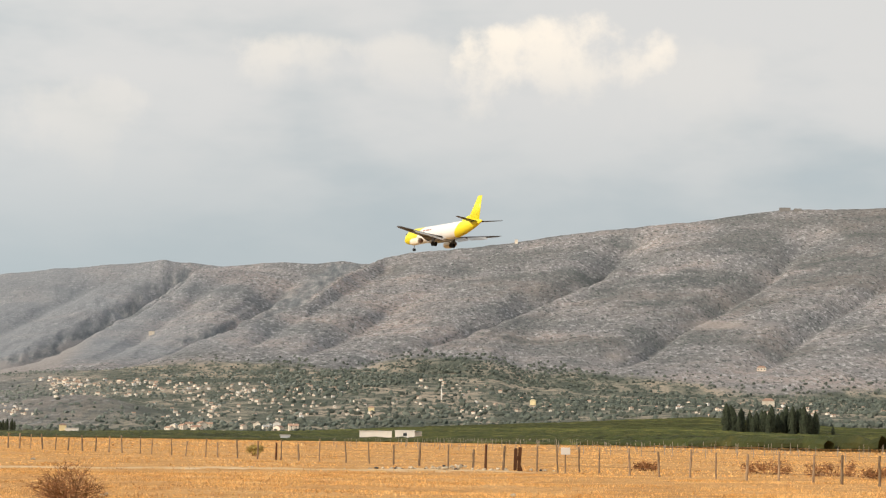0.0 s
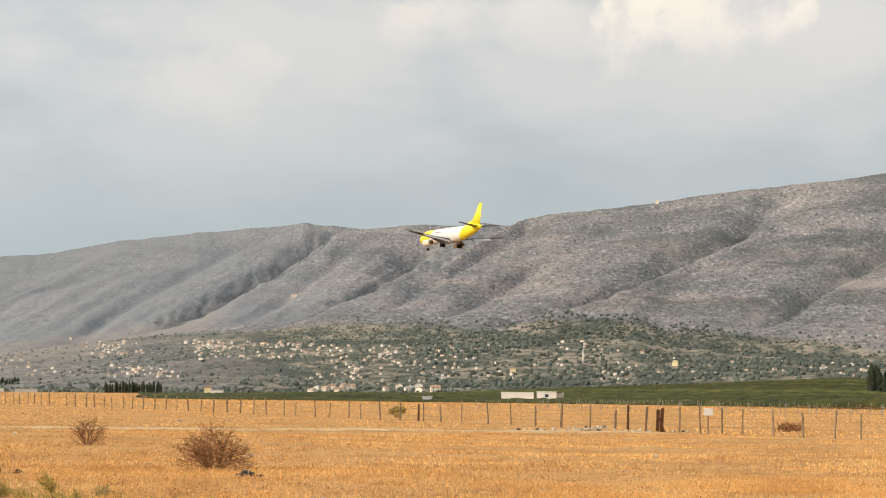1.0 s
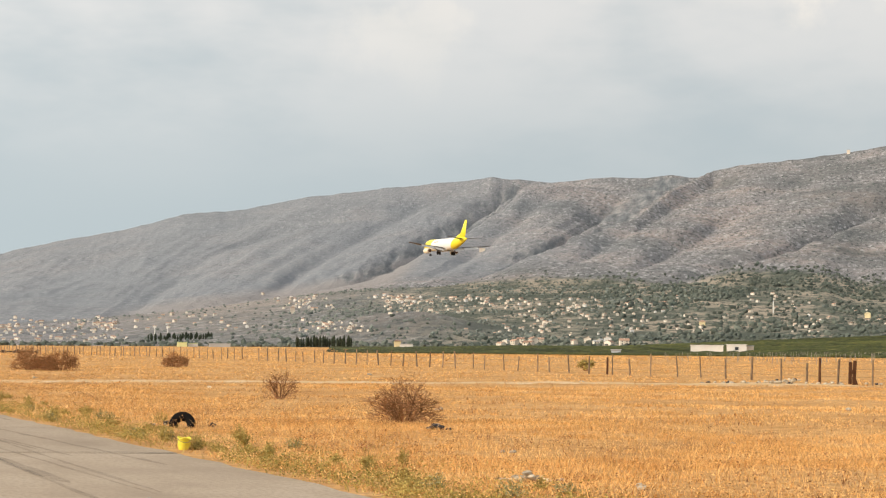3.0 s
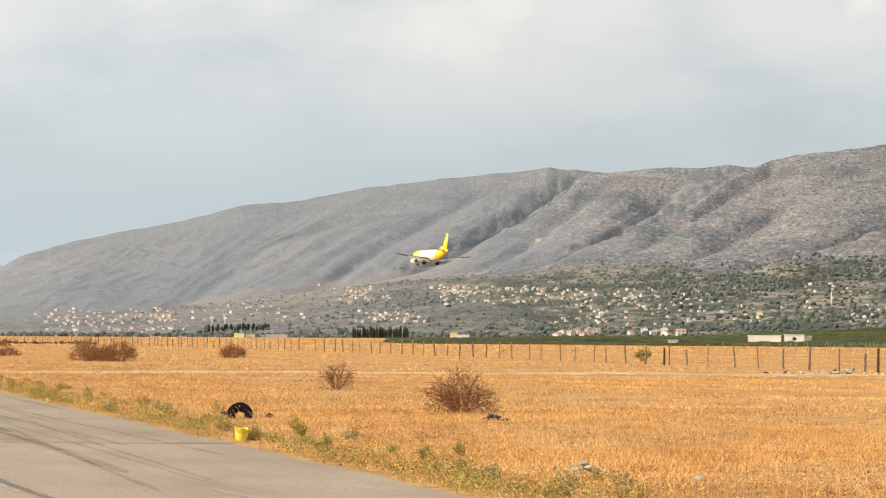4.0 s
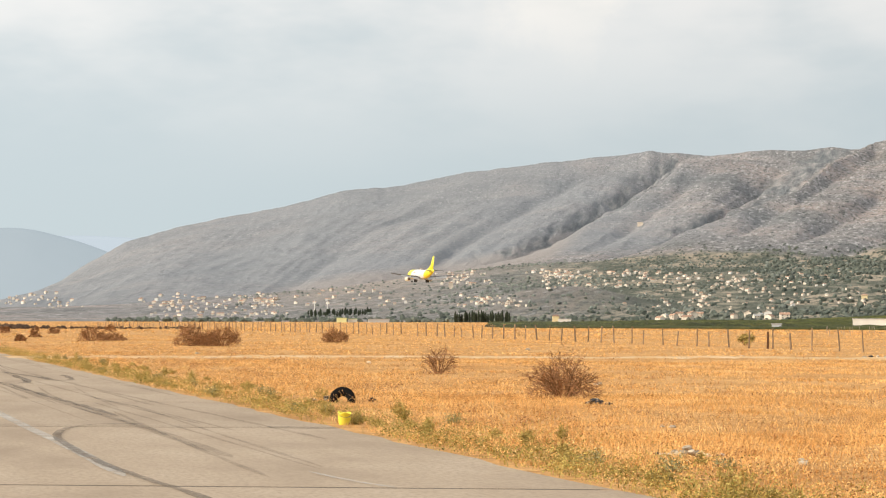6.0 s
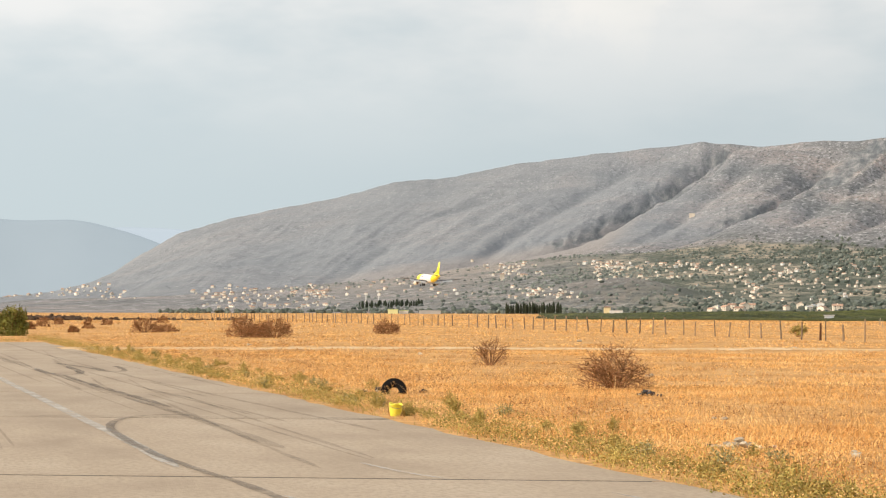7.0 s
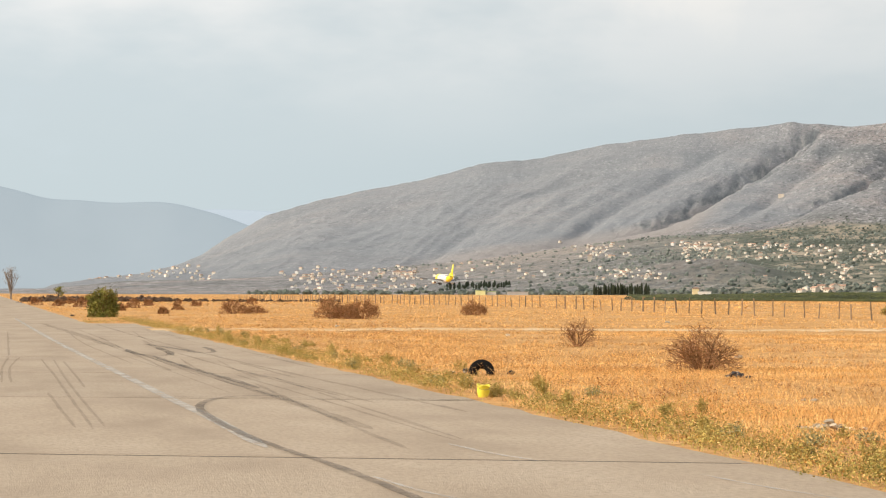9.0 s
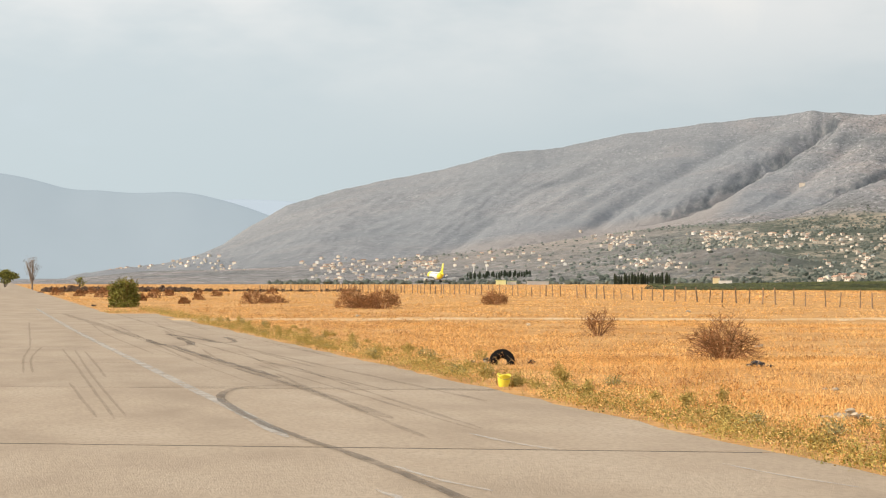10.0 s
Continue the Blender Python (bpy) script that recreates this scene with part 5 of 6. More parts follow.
# ---- beyond the fence: vineyard, trees, houses ----
def build_vineyard():
    """Rows of vines on the rising side of the plain, with their stakes."""
    rs = np.random.RandomState(3)
    V, F_ = [], []
    off = 0
    posts = bmesh.new()
    n_row = 90.0
    step = 2.6
    while n_row < 1250:
        us = np.arange(-120, 1150, 2.0 if n_row < 300 else 4.0)
        X, Y = us * UX + n_row * NX, us * UY + n_row * NY
        a, d = np.degrees(np.arctan2(-X, Y)), np.hypot(X, Y)
        lim = 11.0 + 1.2 * math.sin(n_row * 0.9)
        near = np.interp(a, [-15, -10, -5, 0, 4, 12], [230, 240, 290, 380, 460, 620])
        ok = (a < lim) & (a > -15) & (d < D0 + 70) & (d > near)
        X, Y, a, d = X[ok], Y[ok], a[ok], d[ok]
        if len(X) > 2:
            z = plain(a, np.minimum(d, D0))
            old = smoothstep(-40, 40, d - np.interp(a, [-13, -8, -4, 1, 3, 5, 10], [190, 240, 330, 745, 760, 520, 400]))
            h = (0.6 + 1.0 * old) * (0.35 + 0.65 * smoothstep(10.5, 6.5, a)) + 0.5 * (rs.rand(len(X)) - 0.5)
            w = (0.45 + 0.2 * old) * (0.75 + 0.5 * rs.rand(len(X)))
            prof = ((-1, 0.25), (-0.95, 0.65), (-0.3, 1.0), (0.35, 0.97), (1, 0.6), (0.9, 0.25))
            vs = np.empty((len(X), 6, 3))
            for k, (p, q) in enumerate(prof):
                j = 0.25 * (rs.rand(len(X)) - 0.5)
                vs[:, k, 0], vs[:, k, 1], vs[:, k, 2] = X + NX * (p * w + j), Y + NY * (p * w + j), z + h * q + j * 0.8
            V.append(vs.reshape(-1, 3))
            i = np.arange(len(X) - 1)[:, None] * 6 + off
            k = np.arange(5)[None]
            F_.append(np.stack([i + k, i + k + 1, i + k + 7, i + k + 6], -1).reshape(-1, 4))
            off += len(X) * 6
            if n_row < 240:
                for j in range(0, len(X), 2):
                    if rs.rand() < 0.8 and d[j] < 420:
                        tube(posts, (X[j], Y[j], z[j] - 0.1), (X[j] + rs.uniform(-0.05, 0.05), Y[j], z[j] + 0.85 + 0.25 * rs.rand()), 0.028, 0.025, 3)
        # stakes of the youngest plot, before the vines
        young = (us > -120) & (us < 260)
        if n_row < 175 and int(n_row / 2.6) % 3 == 0:
            for u in us[young][::2]:
                x, y = un(u + rs.uniform(-0.4, 0.4), n_row)
                aa, dd = math.degrees(math.atan2(-x, y)), math.hypot(x, y)
                if -14 < aa < 3 and 125 < dd < 300 and rs.rand() < 0.75:
                    g = float(plain(np.array(aa), np.array(dd)))
                    tube(posts, (x, y, g - 0.1), (x + rs.uniform(-0.05, 0.05), y, g + 0.65 + 0.3 * rs.rand()), 0.03, 0.025, 3)
        n_row += step
        if n_row > 190:
            step = 5.0
        if n_row > 400:
            step = 9.0
    ob = mesh_object("vine_rows", np.concatenate(V), np.concatenate(F_), M_VINE)
    tagged(ob, "long rows of green vines across the plain", "vineyard", kind="stuff")
    ob = part("vine_stakes", posts, M_STAKE, None)
    tagged(ob, "grey stakes of the young vineyard", "stakes", kind="stuff")


def crowns(name, spots, material, label, seed, fine=1):
    """Far trees, each a lumpy crown of its own shape."""
    rs = np.random.RandomState(seed)
    bm = bmesh.new()
    bmesh.ops.create_icosphere(bm, subdivisions=fine, radius=1)
    base = np.array([v.co for v in bm.verts])
    tris = np.array([[v.index for v in f.verts] for f in bm.faces])
    bm.free()
    V, F_ = [], []
    for i, (x, y, z, r, h) in enumerate(spots):
        k = 1 + 0.8 * (rs.rand(len(base)) - 0.5)
        p = base * k[:, None] * np.array([r * rs.uniform(0.8, 1.3), r * rs.uniform(0.8, 1.2), h / 2])
        V.append(p + np.array([x, y, z + h * 0.42]))
        F_.append(tris + i * len(base))
    ob = mesh_object(name, np.concatenate(V), np.concatenate(F_), material)
    return tagged(ob, label, "trees", kind="stuff")


def build_far_trees():
    rs = np.random.RandomState(12)
    spots = []
    for i in range(34000):
        a = rs.uniform(-15, 19)
        d = rs.uniform(1260, 2640)
        x, y = polar(a, d)
        clump = float(fbm(np.array([x / 120]), np.array([y / 240]), 4)[0])
        edge = 2370 + 480 * (float(fbm(np.array([x / 230 + 8]), np.array([y / 330]), 5)[0]) - 0.5)
        if d > edge + 120 * rs.rand():
            continue
        if rs.rand() > (smoothstep(0.42, 0.62, clump) * (0.9 if a < 4 else 0.7) + 0.11) * (0.12 + 0.88 * smoothstep(14.5, 10, a)) + (0.15 * smoothstep(9, 4, a) if d > edge - 260 else 0):
            continue
        r = rs.uniform(0.7, 1.7) * (1.3 if a < 4.5 else 0.95)
        spots.append((x, y, a, d, r, r * rs.uniform(1.4, 2.0)))
    for i in range(900):          # the belt of trees along the plain's far edge
        a = rs.uniform(-3, 22.5)
        d = rs.uniform(1140, 1230) if a > 8 else rs.uniform(1180, 1280)
        if rs.rand() < 0.35 and a < 9:
            continue
        x, y = polar(a, d)
        r = rs.uniform(0.9, 1.9)
        spots.append((x, y, a, d, r, r * rs.uniform(1.2, 1.9)))
    A, D = np.array([s[2] for s in spots]), np.array([s[3] for s in spots])
    Z = land(A, D)
    # trees further left get the paler leaf, which has haze in its colour
    spots = [(s[0], s[1], z - 0.5, s[4], s[5], s[2] > 6.5 + 3 * rs.normal() and s[3] > 1290) for s, z in zip(spots, Z)]
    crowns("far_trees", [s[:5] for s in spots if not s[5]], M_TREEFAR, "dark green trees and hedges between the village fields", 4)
    crowns("hazed_trees", [s[:5] for s in spots if s[5]], M_HAZEDLEAF, "trees and scrub between the houses, leaf colour greyed as haze", 6)
    # dark scrub along the far end of the meadow
    spots = []
    for i in range(800):
        a = rs.uniform(20.0, 28.6)
        if a < 24.6 and rs.rand() < 0.6:
            continue
        d = rs.uniform(330, 420)
        x, y = polar(a, d)
        r = rs.uniform(0.28, 0.62) * (1.0 if a > 24.6 else 0.65)
        spots.append((x, y, float(plain(np.array(a), np.array(d))) - 0.2, r, r * rs.uniform(1.2, 2.2)))
    crowns("hedge", spots, M_DARKSCRUB, "dark brown hedge at the meadow's far end", 5, 2)


def cypress_meshes():
    out = []
    for v in range(4):
        rnd = random.Random(70 + v)
        bm = bmesh.new()
        for i in range(420):
            t = rnd.random()
            r = 0.105 * (math.sin(math.pi * min(1, t * 0.85 + 0.16)) ** 0.7) * (0.75 + 0.5 * rnd.random())
            a = rnd.uniform(0, 6.283)
            c = Vector((math.cos(a) * r, math.sin(a) * r, 0.05 + 0.93 * t))
            d1 = Vector((math.cos(a) * 0.015, math.sin(a) * 0.015, 0.055)) * rnd.uniform(0.7, 1.3)
            d2 = Vector((-math.sin(a), math.cos(a), 0)) * 0.03 * rnd.uniform(0.7, 1.3)
            d3 = Vector((math.cos(a), math.sin(a), 0.2)) * 0.02
            b0, b1, b2, b3 = bm.verts.new(c - d2), bm.verts.new(c + d2), bm.verts.new(c + d1), bm.verts.new(c + d3 - d1 * 0.5)
            bm.faces.new((b0, b3, b2))
            bm.faces.new((b3, b1, b2))
            bm.faces.new((b0, b1, b3))
        core = [[(0.075 * math.sin(math.pi * min(1, t * 0.85 + 0.14)) ** 0.7 * math.cos(k * math.pi / 4), 0.075 * math.sin(math.pi * min(1, t * 0.85 + 0.14)) ** 0.7 * math.sin(k * math.pi / 4), 0.04 + 0.9 * t) for k in range(8)] for t in (0, 0.15, 0.4, 0.7, 0.9, 0.99)]
        loft(bm, core)
        me = bpy.data.meshes.new("crown")
        bm.to_mesh(me)
        bm.free()
        me.materials.append(M_CYPRESS)
        out.append(me)
    return out


def build_cypresses():
    meshes = cypress_meshes()
    bm = bmesh.new()
    tube(bm, (0, 0, -0.02), (0, 0, 0.1), 0.02, 0.015, 6)
    trunk = bpy.data.meshes.new("trunk")
    bm.to_mesh(trunk)
    bm.free()
    trunk.materials.append(M_BARK)
    rnd = random.Random(8)

    def tree(a, d, h, label, group, fat=1.0):
        x, y = polar(a, d)
        t = empty("cypress_tree", pose(x, y, land_xy(x, y), 0, 0, rnd.uniform(0, 360)), label, "tree", group)
        for nm, me in (("crown", rnd.choice(meshes)), ("trunk", trunk)):
            o = new(nm, me)
            o.parent = t
            o.matrix_basis = Matrix.Diagonal((h * fat, h * fat, h, 1))

    for i in range(24):       # the grove in the vineyard
        a = -7.75 - 2.45 * i / 23 + rnd.uniform(-0.05, 0.05)
        h = rnd.uniform(9, 12.5) if 7 < i < 21 or i < 3 else rnd.uniform(7, 11)
        tree(a, 850 + rnd.uniform(-12, 12), h, "tall dark cypress of a dense grove", "cypress grove", 1.25)
    tree(-10.62, 850, 5.0, "smaller cypress at the end of the grove", "cypress grove", 1.2)
    for i in range(24):
        a = 13.0 - 1.5 * i / 23 + rnd.uniform(-0.02, 0.02)
        tree(a, 1110 + rnd.uniform(-8, 8), rnd.uniform(4.8, 6.8), "dark cypress in a close row", "cypress row", 1.0)
    for i in range(34):
        a = 17.0 - 1.7 * i / 33 + rnd.uniform(-0.05, 0.05)
        tree(a, 1330 + rnd.uniform(-40, 40), rnd.uniform(2.4, 5.2), "dark cypress in a loose far row", "far cypresses", 1.5)


def house_kinds():
    kinds = []
    for k, (w, l, h, roof_h, wall, roof) in enumerate(((8, 10, 5.4, 2.2, M_PLASTER, M_ROOF), (9, 12, 3.2, 2.4, M_PLASTER, M_ROOF), (8, 9, 6.2, 1.8, M_WHITE, M_ROOF), (6, 8, 3.0, 1.6, M_PLASTER, M_LIGHTGREY))):
        t = empty("village_house", pose(0, 0, -500), "pale plastered village house with a pitched roof", "house", "village houses")
        bm = bmesh.new()
        box(bm, -w / 2, -l / 2, -2.5, w / 2, l / 2, h)
        g = [bm.verts.new(p) for p in ((-w / 2 + 0.01, -l / 2, h), (w / 2 - 0.01, -l / 2, h), (0, -l / 2, h + roof_h * 0.95))]
        bm.faces.new(g)
        g = [bm.verts.new(p) for p in ((-w / 2 + 0.01, l / 2, h), (w / 2 - 0.01, l / 2, h), (0, l / 2, h + roof_h * 0.95))]
        bm.faces.new(g)
        wall_ob = part("wall", bm, wall, t)
        bm = bmesh.new()
        for s in (1, -1):
            lo, hi = (s * (w / 2 + 0.5), h - 0.2), (0, h + roof_h)
            vs = [bm.verts.new(p) for p in ((lo[0], -l / 2 - 0.5, lo[1]), (lo[0], l / 2 + 0.5, lo[1]), (0, l / 2 + 0.5, hi[1]), (0, -l / 2 - 0.5, hi[1]), (lo[0], -l / 2 - 0.5, lo[1] + 0.25), (lo[0], l / 2 + 0.5, lo[1] + 0.25), (0, l / 2 + 0.5, hi[1] + 0.25), (0, -l / 2 - 0.5, hi[1] + 0.25))]
            for f in ((0, 1, 2, 3), (4, 7, 6, 5), (0, 4, 5, 1), (0, 3, 7, 4), (1, 5, 6, 2)):
                bm.faces.new([vs[i] for i in f])
        roof_ob = part("roof", bm, roof, t)
        bm = bmesh.new()
        box(bm, 0.8, -0.4, h + roof_h * 0.5, 1.5, 0.4, h + roof_h + 0.9)
        part("chimney", bm, wall, roof_ob)
        for y in (-l / 4, l / 4):
            for z in ([1.0] if h < 4 else [1.0, 3.6]):
                for s in (-1, 1):
                    bm = bmesh.new()
                    box(bm, s * w / 2 - 0.04, y - 0.55, z, s * w / 2 + 0.04, y + 0.55, z + 1.3)
                    part("window", bm, M_GLASSDARK, wall_ob)
        kinds.append(t)
    return kinds


# village quarters: share, azimuth and elevation ranges
QUARTERS = ((20, 23.4, 26.8, 0.22, 0.58), (60, 17.6, 21.4, -0.04, 0.52), (16, 12.0, 13.7, 0.84, 1.16), (18, 11.2, 12.8, 0.30, 0.48), (42, 7.6, 10.8, 0.78, 1.2), (44, 3.3, 7.6, 0.6, 1.15), (20, 3.5, 8.0, 0.2, 0.6), (30, -2.6, 3.3, 0.35, 1.35), (26, -10.5, -2.6, 0.45, 0.8), (10, -13.5, -8.0, 0.5, 0.75), (12, 14.2, 17.6, 0.25, 0.7))


def build_reach():
    """Distance of the apron by azimuth and elevation."""
    a, d = np.arange(-16, 30, 0.25), np.arange(1220, 4200, 10.0)
    A, D = np.meshgrid(a, d)
    E = np.maximum.accumulate(np.degrees(np.arctan2(land(A, D) - EYE, D)), 0)
    return lambda az_, el_: float(np.interp(el_, E[:, min(len(a) - 1, int((az_ + 16) / 0.25))], d))


def village_spots(rs, per, loose):
    """Bearings and distances of houses in uneven groups."""
    reach_at = build_reach()
    out = []
    for share, a0, a1, e0, e1 in QUARTERS:
        for i in range(int(share * per)):
            if i % 6 == 0:
                ca, ce = rs.uniform(a0, a1), rs.uniform(e0, e1)
            lone = rs.rand() < loose
            a = rs.uniform(a0, a1) if lone else ca + rs.normal(0, 0.3)
            e = rs.uniform(e0, e1) if lone else np.clip(ce + rs.normal(0, 0.07), e0 - 0.05, e1 + 0.05)
            out.append((a, reach_at(a, e)))
    return out


def build_villages():
    kinds = house_kinds()
    rs = np.random.RandomState(21)
    spots = [(a, d, rs.uniform(0.24, 0.42) * d / 2200) for a, d in village_spots(rs, 0.85, 0.35)]
    # the nearer row of houses along the vineyard
    spots += [(rs.uniform(4.0, 7.4), rs.uniform(1200, 1260), rs.uniform(0.34, 0.62)) for i in range(15)]
    A, D = np.array([s[0] for s in spots]), np.array([s[1] for s in spots])
    Z = land(A, D)
    for (a, d, s), z in zip(spots, Z):
        x, y = polar(a, d)
        k = kinds[rs.choice(4, p=(0.35, 0.25, 0.22, 0.18))]
        m = Matrix.LocRotScale((x, y, z + 0.3), Euler((0, 0, rs.uniform(0, 6.28))), None)
        t = copy_thing(k, m)
        t.scale = (s, s, s * 0.9)
    for k in kinds:
        x, y = polar(9.0 + kinds.index(k) * 0.4, 2000)
        k.matrix_basis = pose(x, y, land_xy(x, y) + 0.3, 0, 0, 40 * kinds.index(k)) @ Matrix.Scale(0.36, 4)


M_TANK = mat("pale_blue_tank", two((0.55, 0.60, 0.66), 0.9), 0.6, 0.6)


def build_far_houses():
    """The rest of the houses, too small and too many to tell apart."""
    rs = np.random.RandomState(31)
    A, D = (np.array(v) for v in zip(*village_spots(rs, 1.5, 0.45)))
    Z = land(A, D)
    V, F_ = [], []
    for a, d, z in zip(A, D, Z):
        x, y = polar(a, d)
        k = d / 2300 * rs.uniform(0.5, 1.0)
        w, l, h, r = 1.7 * k, 2.3 * k, 2.3 * k, 1.0 * k
        c, s = math.cos(q := rs.uniform(0, 6.28)), math.sin(q)
        o = len(V)
        for px, py, pz in ((-w, -l, -2), (w, -l, -2), (w, l, -2), (-w, l, -2), (-w, -l, h), (w, -l, h), (w, l, h), (-w, l, h), (0, -l, h + r), (0, l, h + r)):
            V.append((x + c * px - s * py, y + s * px + c * py, z + pz))
        F_ += [[o + i for i in f] for f in ((0, 1, 5, 8, 4), (2, 3, 7, 9, 6), (1, 2, 6, 5), (3, 0, 4, 7), (5, 6, 9, 8), (7, 4, 8, 9))]
    ob = mesh_object("far_houses", V, F_, M_FARWALL)
    ob.data.materials.append(M_ROOF)
    for i, p in enumerate(ob.data.polygons):
        p.material_index = 1 if i % 6 >= 4 else 0
    tagged(ob, "countless small pale houses of the far villages", "houses", kind="stuff")


M_FARWALL = mat("far_house_wall", two((0.66, 0.61, 0.53), 0.9), 0.05, 0.9, island=0.35)


def build_landmarks():
    def block(name, a, d, w, l, h, rot, wall, roof, label, category, flat=True, z=None, sink=1.5, windows=0):
        x, y = polar(a, d)
        zz = land_xy(x, y) if z is None else z
        t = empty(name, pose(x, y, zz, 0, 0, rot), label, category)
        bm = bmesh.new()
        box(bm, -w / 2, -l / 2, -sink, w / 2, l / 2, h)
        wl = part("wall", bm, wall, t)
        bm = bmesh.new()
        if flat:
            box(bm, -w / 2 - 0.2, -l / 2 - 0.2, h, w / 2 + 0.2, l / 2 + 0.2, h + 0.25)
        else:
            loft(bm, [[(-w / 2 - .4, -l / 2 - .4, h), (w / 2 + .4, -l / 2 - .4, h), (w / 2 + .4, l / 2 + .4, h), (-w / 2 - .4, l / 2 + .4, h)], [(-w / 4, -0.1, h + w * 0.22), (w / 4, -0.1, h + w * 0.22), (w / 4, 0.1, h + w * 0.22), (-w / 4, 0.1, h + w * 0.22)]])
        part("roof", bm, roof, t)
        for i in range(windows):
            xx = -w / 2 + w * (i + 0.5) / windows
            bm = bmesh.new()
            box(bm, xx - 0.6, -l / 2 - 0.05, h * 0.35, xx + 0.6, -l / 2 + 0.05, h * 0.75)
            part("window", bm, M_GLASSDARK, wl)
        return t

    block("shed", 1.78, 715, 11.0, 6, 2.5, 2, M_WHITE, M_WHITE, "long low white shed beside the vineyard", "shed")
    block("shed", 0.98, 713, 6.6, 6, 2.7, 2, M_WHITE, M_WHITE, "white flat-roofed shed with a dark door", "shed", windows=1)
    block("annex", 0.62, 716, 2.4, 5, 2.2, 2, M_PLASTER, M_LIGHTGREY, "small cream annex at the white shed", "shed")
    block("water_tank", 4.25, 500, 2.2, 1.6, 1.25, 5, M_TANK, M_LIGHTGREY, "pale blue water tank at the vineyard edge", "tank", sink=0.3)
    block("farmhouse", 16.12, 1090, 5.0, 7, 2.2, 18, M_LEMON, M_GREENROOF, "yellow building with a green roof at the field", "house")
    block("farmhouse", 15.82, 1094, 4.5, 7, 1.7, 18, M_WHITE, M_GREENROOF, "low white wing with a green roof", "house")
    block("greenhouse", 15.1, 1100, 11, 6, 1.6, 18, M_LIGHTGREY, M_LIGHTGREY, "long low grey greenhouse", "shed")
    block("house", 10.24, 1120, 3.6, 5, 3.6, 12, M_OCHREWALL, M_ROOF, "tall yellow house among the trees", "house", False)
    block("house", 10.0, 1118, 7, 5, 2.0, 12, M_WHITE, M_LIGHTGREY, "low pale house beside trees", "house")
    block("hill_house", 7.93, reach(7.93, 2.45), 8, 7, 4.5, 10, M_PLASTER, M_PLASTER, "lone cream house high on the spur", "house")
    block("summit_hut", -2.02, 3935, 6, 6, 7, 0, M_PLASTER, M_LIGHTGREY, "small pale hut on the mountain crest", "hut", sink=8)
    block("summit_ruin", -9.35, 3940, 20, 9, 5, 0, M_RUIN, M_RUIN, "stone ruin on the mountain's top", "ruin", sink=8)
    block("summit_ruin", -9.7, 3940, 14, 9, 3.5, 0, M_RUIN, M_RUIN, "low ruined wall on the mountain's top", "ruin", sink=8)
    block("house", -8.72, reach(-8.72, 1.67), 11, 7, 4, -10, M_PLASTER, M_ROOF, "lone pale house on the rocky slope", "house", False, windows=3)
    block("villa", -8.9, reach(-8.9, 0.72), 11, 9, 5, -8, M_PLASTER, M_ROOF, "large cream villa above the vineyard", "house", False)
    block("house", -2.52, reach(-2.52, 0.68), 4.5, 5, 3.6, -8, M_OCHREWALL, M_OCHREWALL, "bright yellow house among trees", "house", False)
    block("house", 1.91, reach(1.91, 0.40), 4.2, 5, 4.0, 3, M_OCHREWALL, M_ROOF, "tall cream house in the village", "house", False)
    block("house", 13.12, reach(13.12, 0.72), 4.0, 5, 5.4, 14, M_PLASTER, M_ROOF, "tall cream house on the lower slope", "house", False)
    for a, d, h, label in ((-0.01, 1700, 11, "white stone minaret in the village"), (16.86, 1500, 7.5, "slim white minaret behind cypresses"), (16.51, 1500, 6.5, "slim white minaret of a far village")):
        x, y = polar(a, d)
        t = empty("minaret", pose(x, y, land_xy(x, y)), label, "minaret")
        bm = bmesh.new()
        tube(bm, (0, 0, -2), (0, 0, h * 0.66), 0.05 * h, 0.045 * h, 12)
        tube(bm, (0, 0, h * 0.66), (0, 0, h * 0.82), 0.037 * h, 0.034 * h, 12)
        part("shaft", bm, M_WHITE, t)
        bm = bmesh.new()
        tube(bm, (0, 0, h * 0.64), (0, 0, h * 0.67), 0.07 * h, 0.07 * h, 12)
        part("balcony", bm, M_WHITE, t)
        bm = bmesh.new()
        tube(bm, (0, 0, h * 0.82), (0, 0, h), 0.04 * h, 0.004 * h, 12)
        part("spire", bm, M_LIGHTGREY, t)


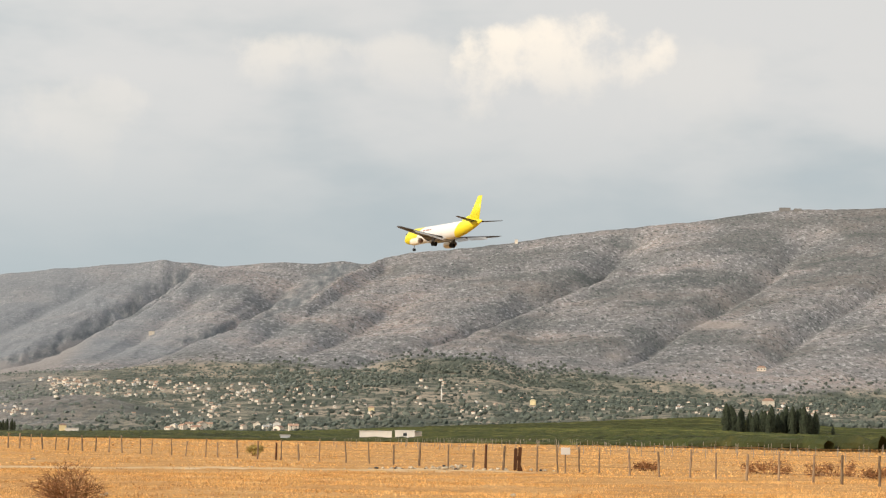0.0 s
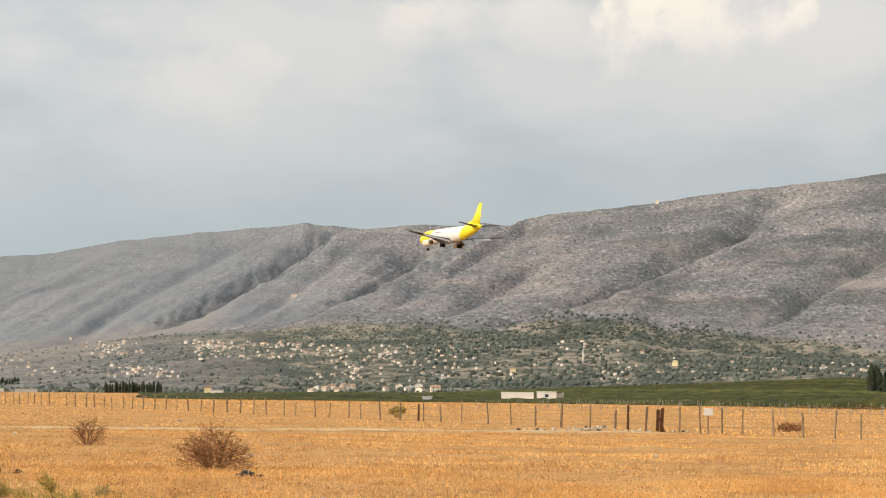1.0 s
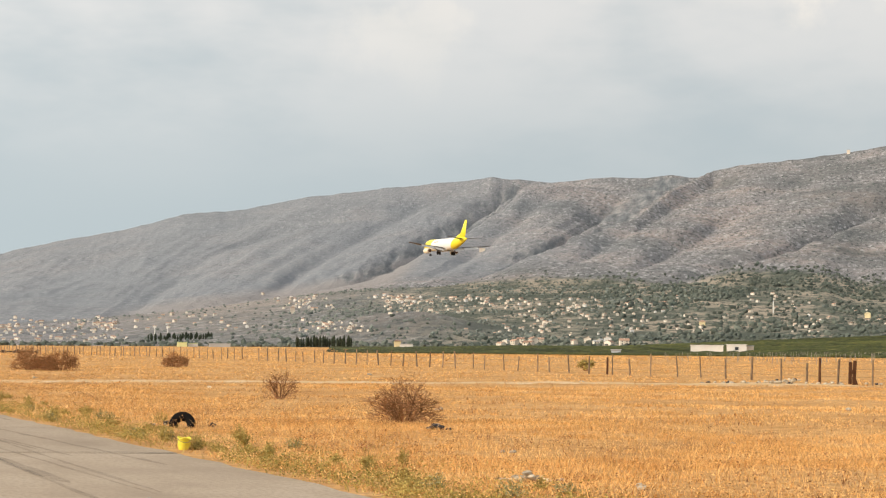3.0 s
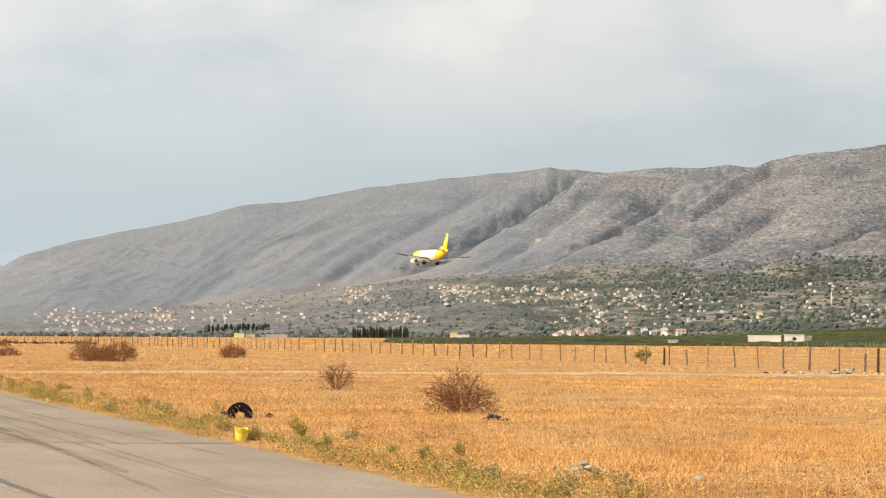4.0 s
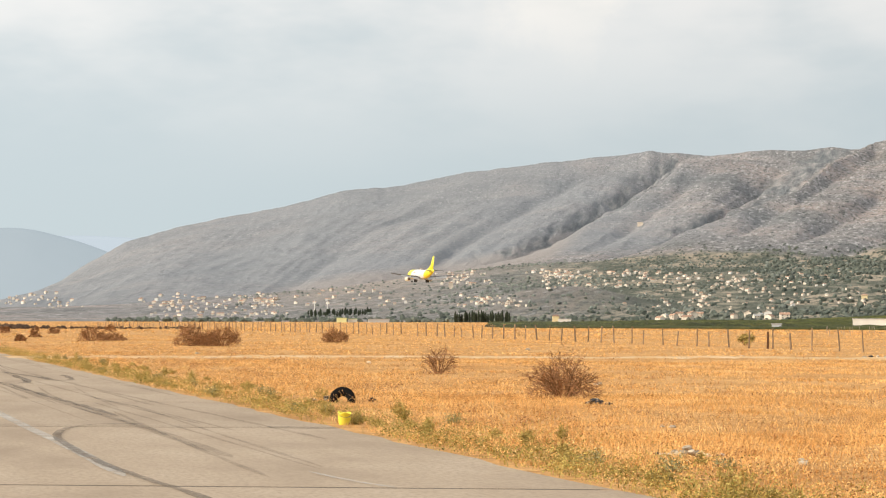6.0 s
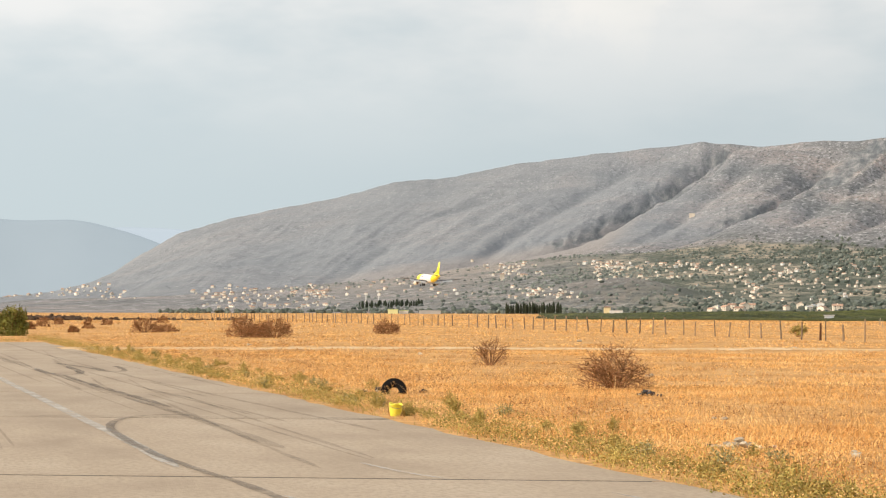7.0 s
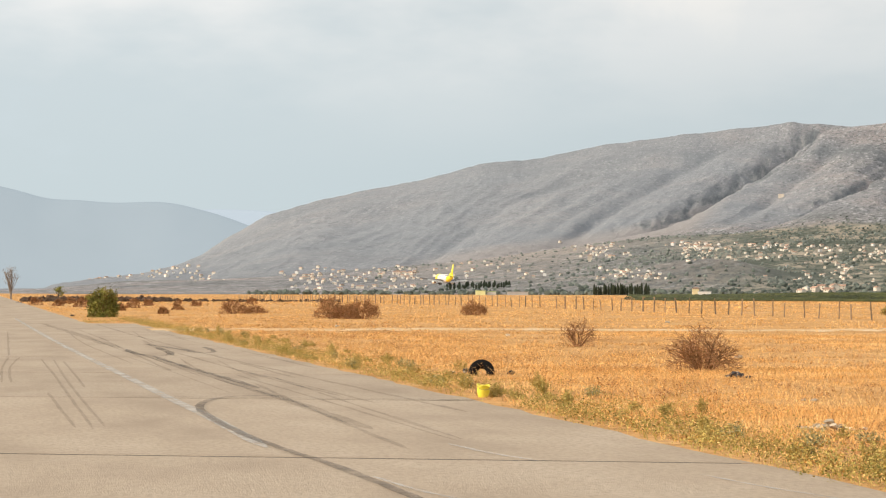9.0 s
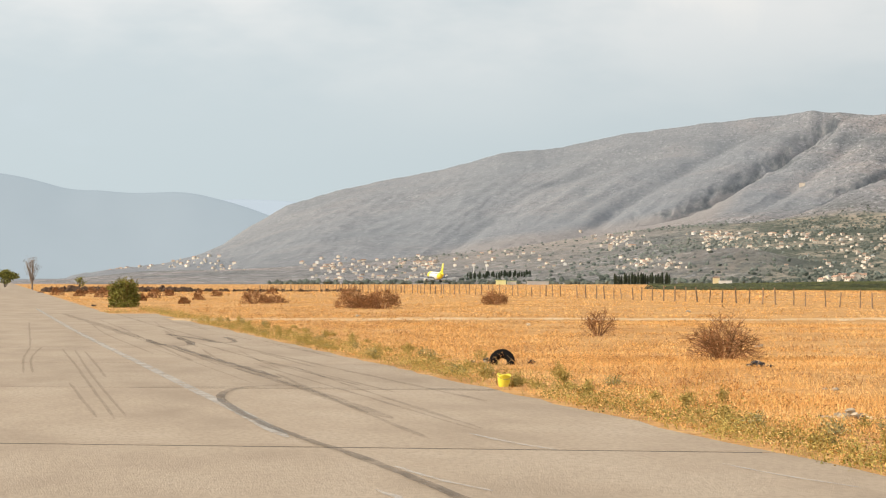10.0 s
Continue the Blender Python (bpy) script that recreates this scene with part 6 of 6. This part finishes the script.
def leafy_tree(a, d, w, h, label, seed, material, leaves, leaf=0.25, twig=None):
    rnd = random.Random(seed)
    x, y = polar(a, d)
    t = empty("tree", pose(x, y, land_xy(x, y)), label, "tree")
    bt, bl = bmesh.new(), bmesh.new()
    tube(bt, (0, 0, -0.2), (0.05, 0, h * 0.45), 0.035 * h, 0.022 * h, 7)
    ends = []
    for i in range(22):
        az_ = rnd.uniform(0, 6.28)
        z0 = h * rnd.uniform(0.12, 0.45)
        k = rnd.random()
        e = Vector((math.cos(az_) * w / 2 * k, math.sin(az_) * w / 2 * k, h * (1 - 0.55 * k * rnd.random())))
        tube(bt, (0.02, 0, z0), e, 0.012 * h, 0.004 * h, 4)
        for j in range(4):
            e2 = e + Vector((rnd.gauss(0, w * 0.1), rnd.gauss(0, w * 0.1), rnd.gauss(0, h * 0.07)))
            tube(bt, Vector((0.02, 0, z0)).lerp(e, rnd.uniform(0.5, 0.9)), e2, 0.005 * h, 0.0015 * h, 3)
            ends.append(e2)
    for i in range(leaves):
        c = rnd.choice(ends) + Vector((rnd.gauss(0, 0.09 * w), rnd.gauss(0, 0.09 * w), rnd.gauss(0, 0.05 * h)))
        c.z = max(c.z, 0.15 * h)
        d1 = Vector((rnd.gauss(0, 1), rnd.gauss(0, 1), rnd.gauss(0, 0.8))).normalized() * leaf * rnd.uniform(0.5, 1.4)
        d2 = d1.orthogonal().normalized() * d1.length * 0.5
        bl.faces.new([bl.verts.new(c - d1), bl.verts.new(c + d2), bl.verts.new(c + d1), bl.verts.new(c - d2)])
    part("trunk", bt, twig or M_BARK, t)
    part("crown", bl, material, t)


build_vineyard()
build_far_trees()
build_cypresses()
build_villages()
build_far_houses()
build_landmarks()
leafy_tree(29.6, 420, 3.6, 3.5, "dark green tree at the taxiway's end", 1, M_GREENLEAF, 1500)
leafy_tree(29.95, 425, 3.0, 2.8, "dark green tree at the taxiway's end", 2, M_GREENLEAF, 900)
leafy_tree(28.86, 400, 2.8, 5.8, "tall bare grey tree at the taxiway's end", 3, M_GREYTWIG, 260, 0.12, M_GREYTWIG)
leafy_tree(27.6, 390, 2.0, 2.4, "small thin-leaved tree over the hedge", 4, M_GREENLEAF, 250, 0.15)
leafy_tree(26.5, 380, 1.6, 1.8, "small thin-leaved tree over the hedge", 5, M_GREENLEAF, 150, 0.15)


def motions():
    rows = []
    for t, x, y, z in FLIGHT:
        up, bank = (float(np.interp(t, [r[0] for r in ATTITUDE], [r[k] for r in ATTITUDE])) for k in (1, 2))
        rows.append((t, pose(x, y, z, 0, 0, HEADING + 90) @ pose(0, 0, 0, 0, -up, 0) @ pose(0, 0, 0, bank, 0, 0)))
    walk(aeroplane, rows)


motions()
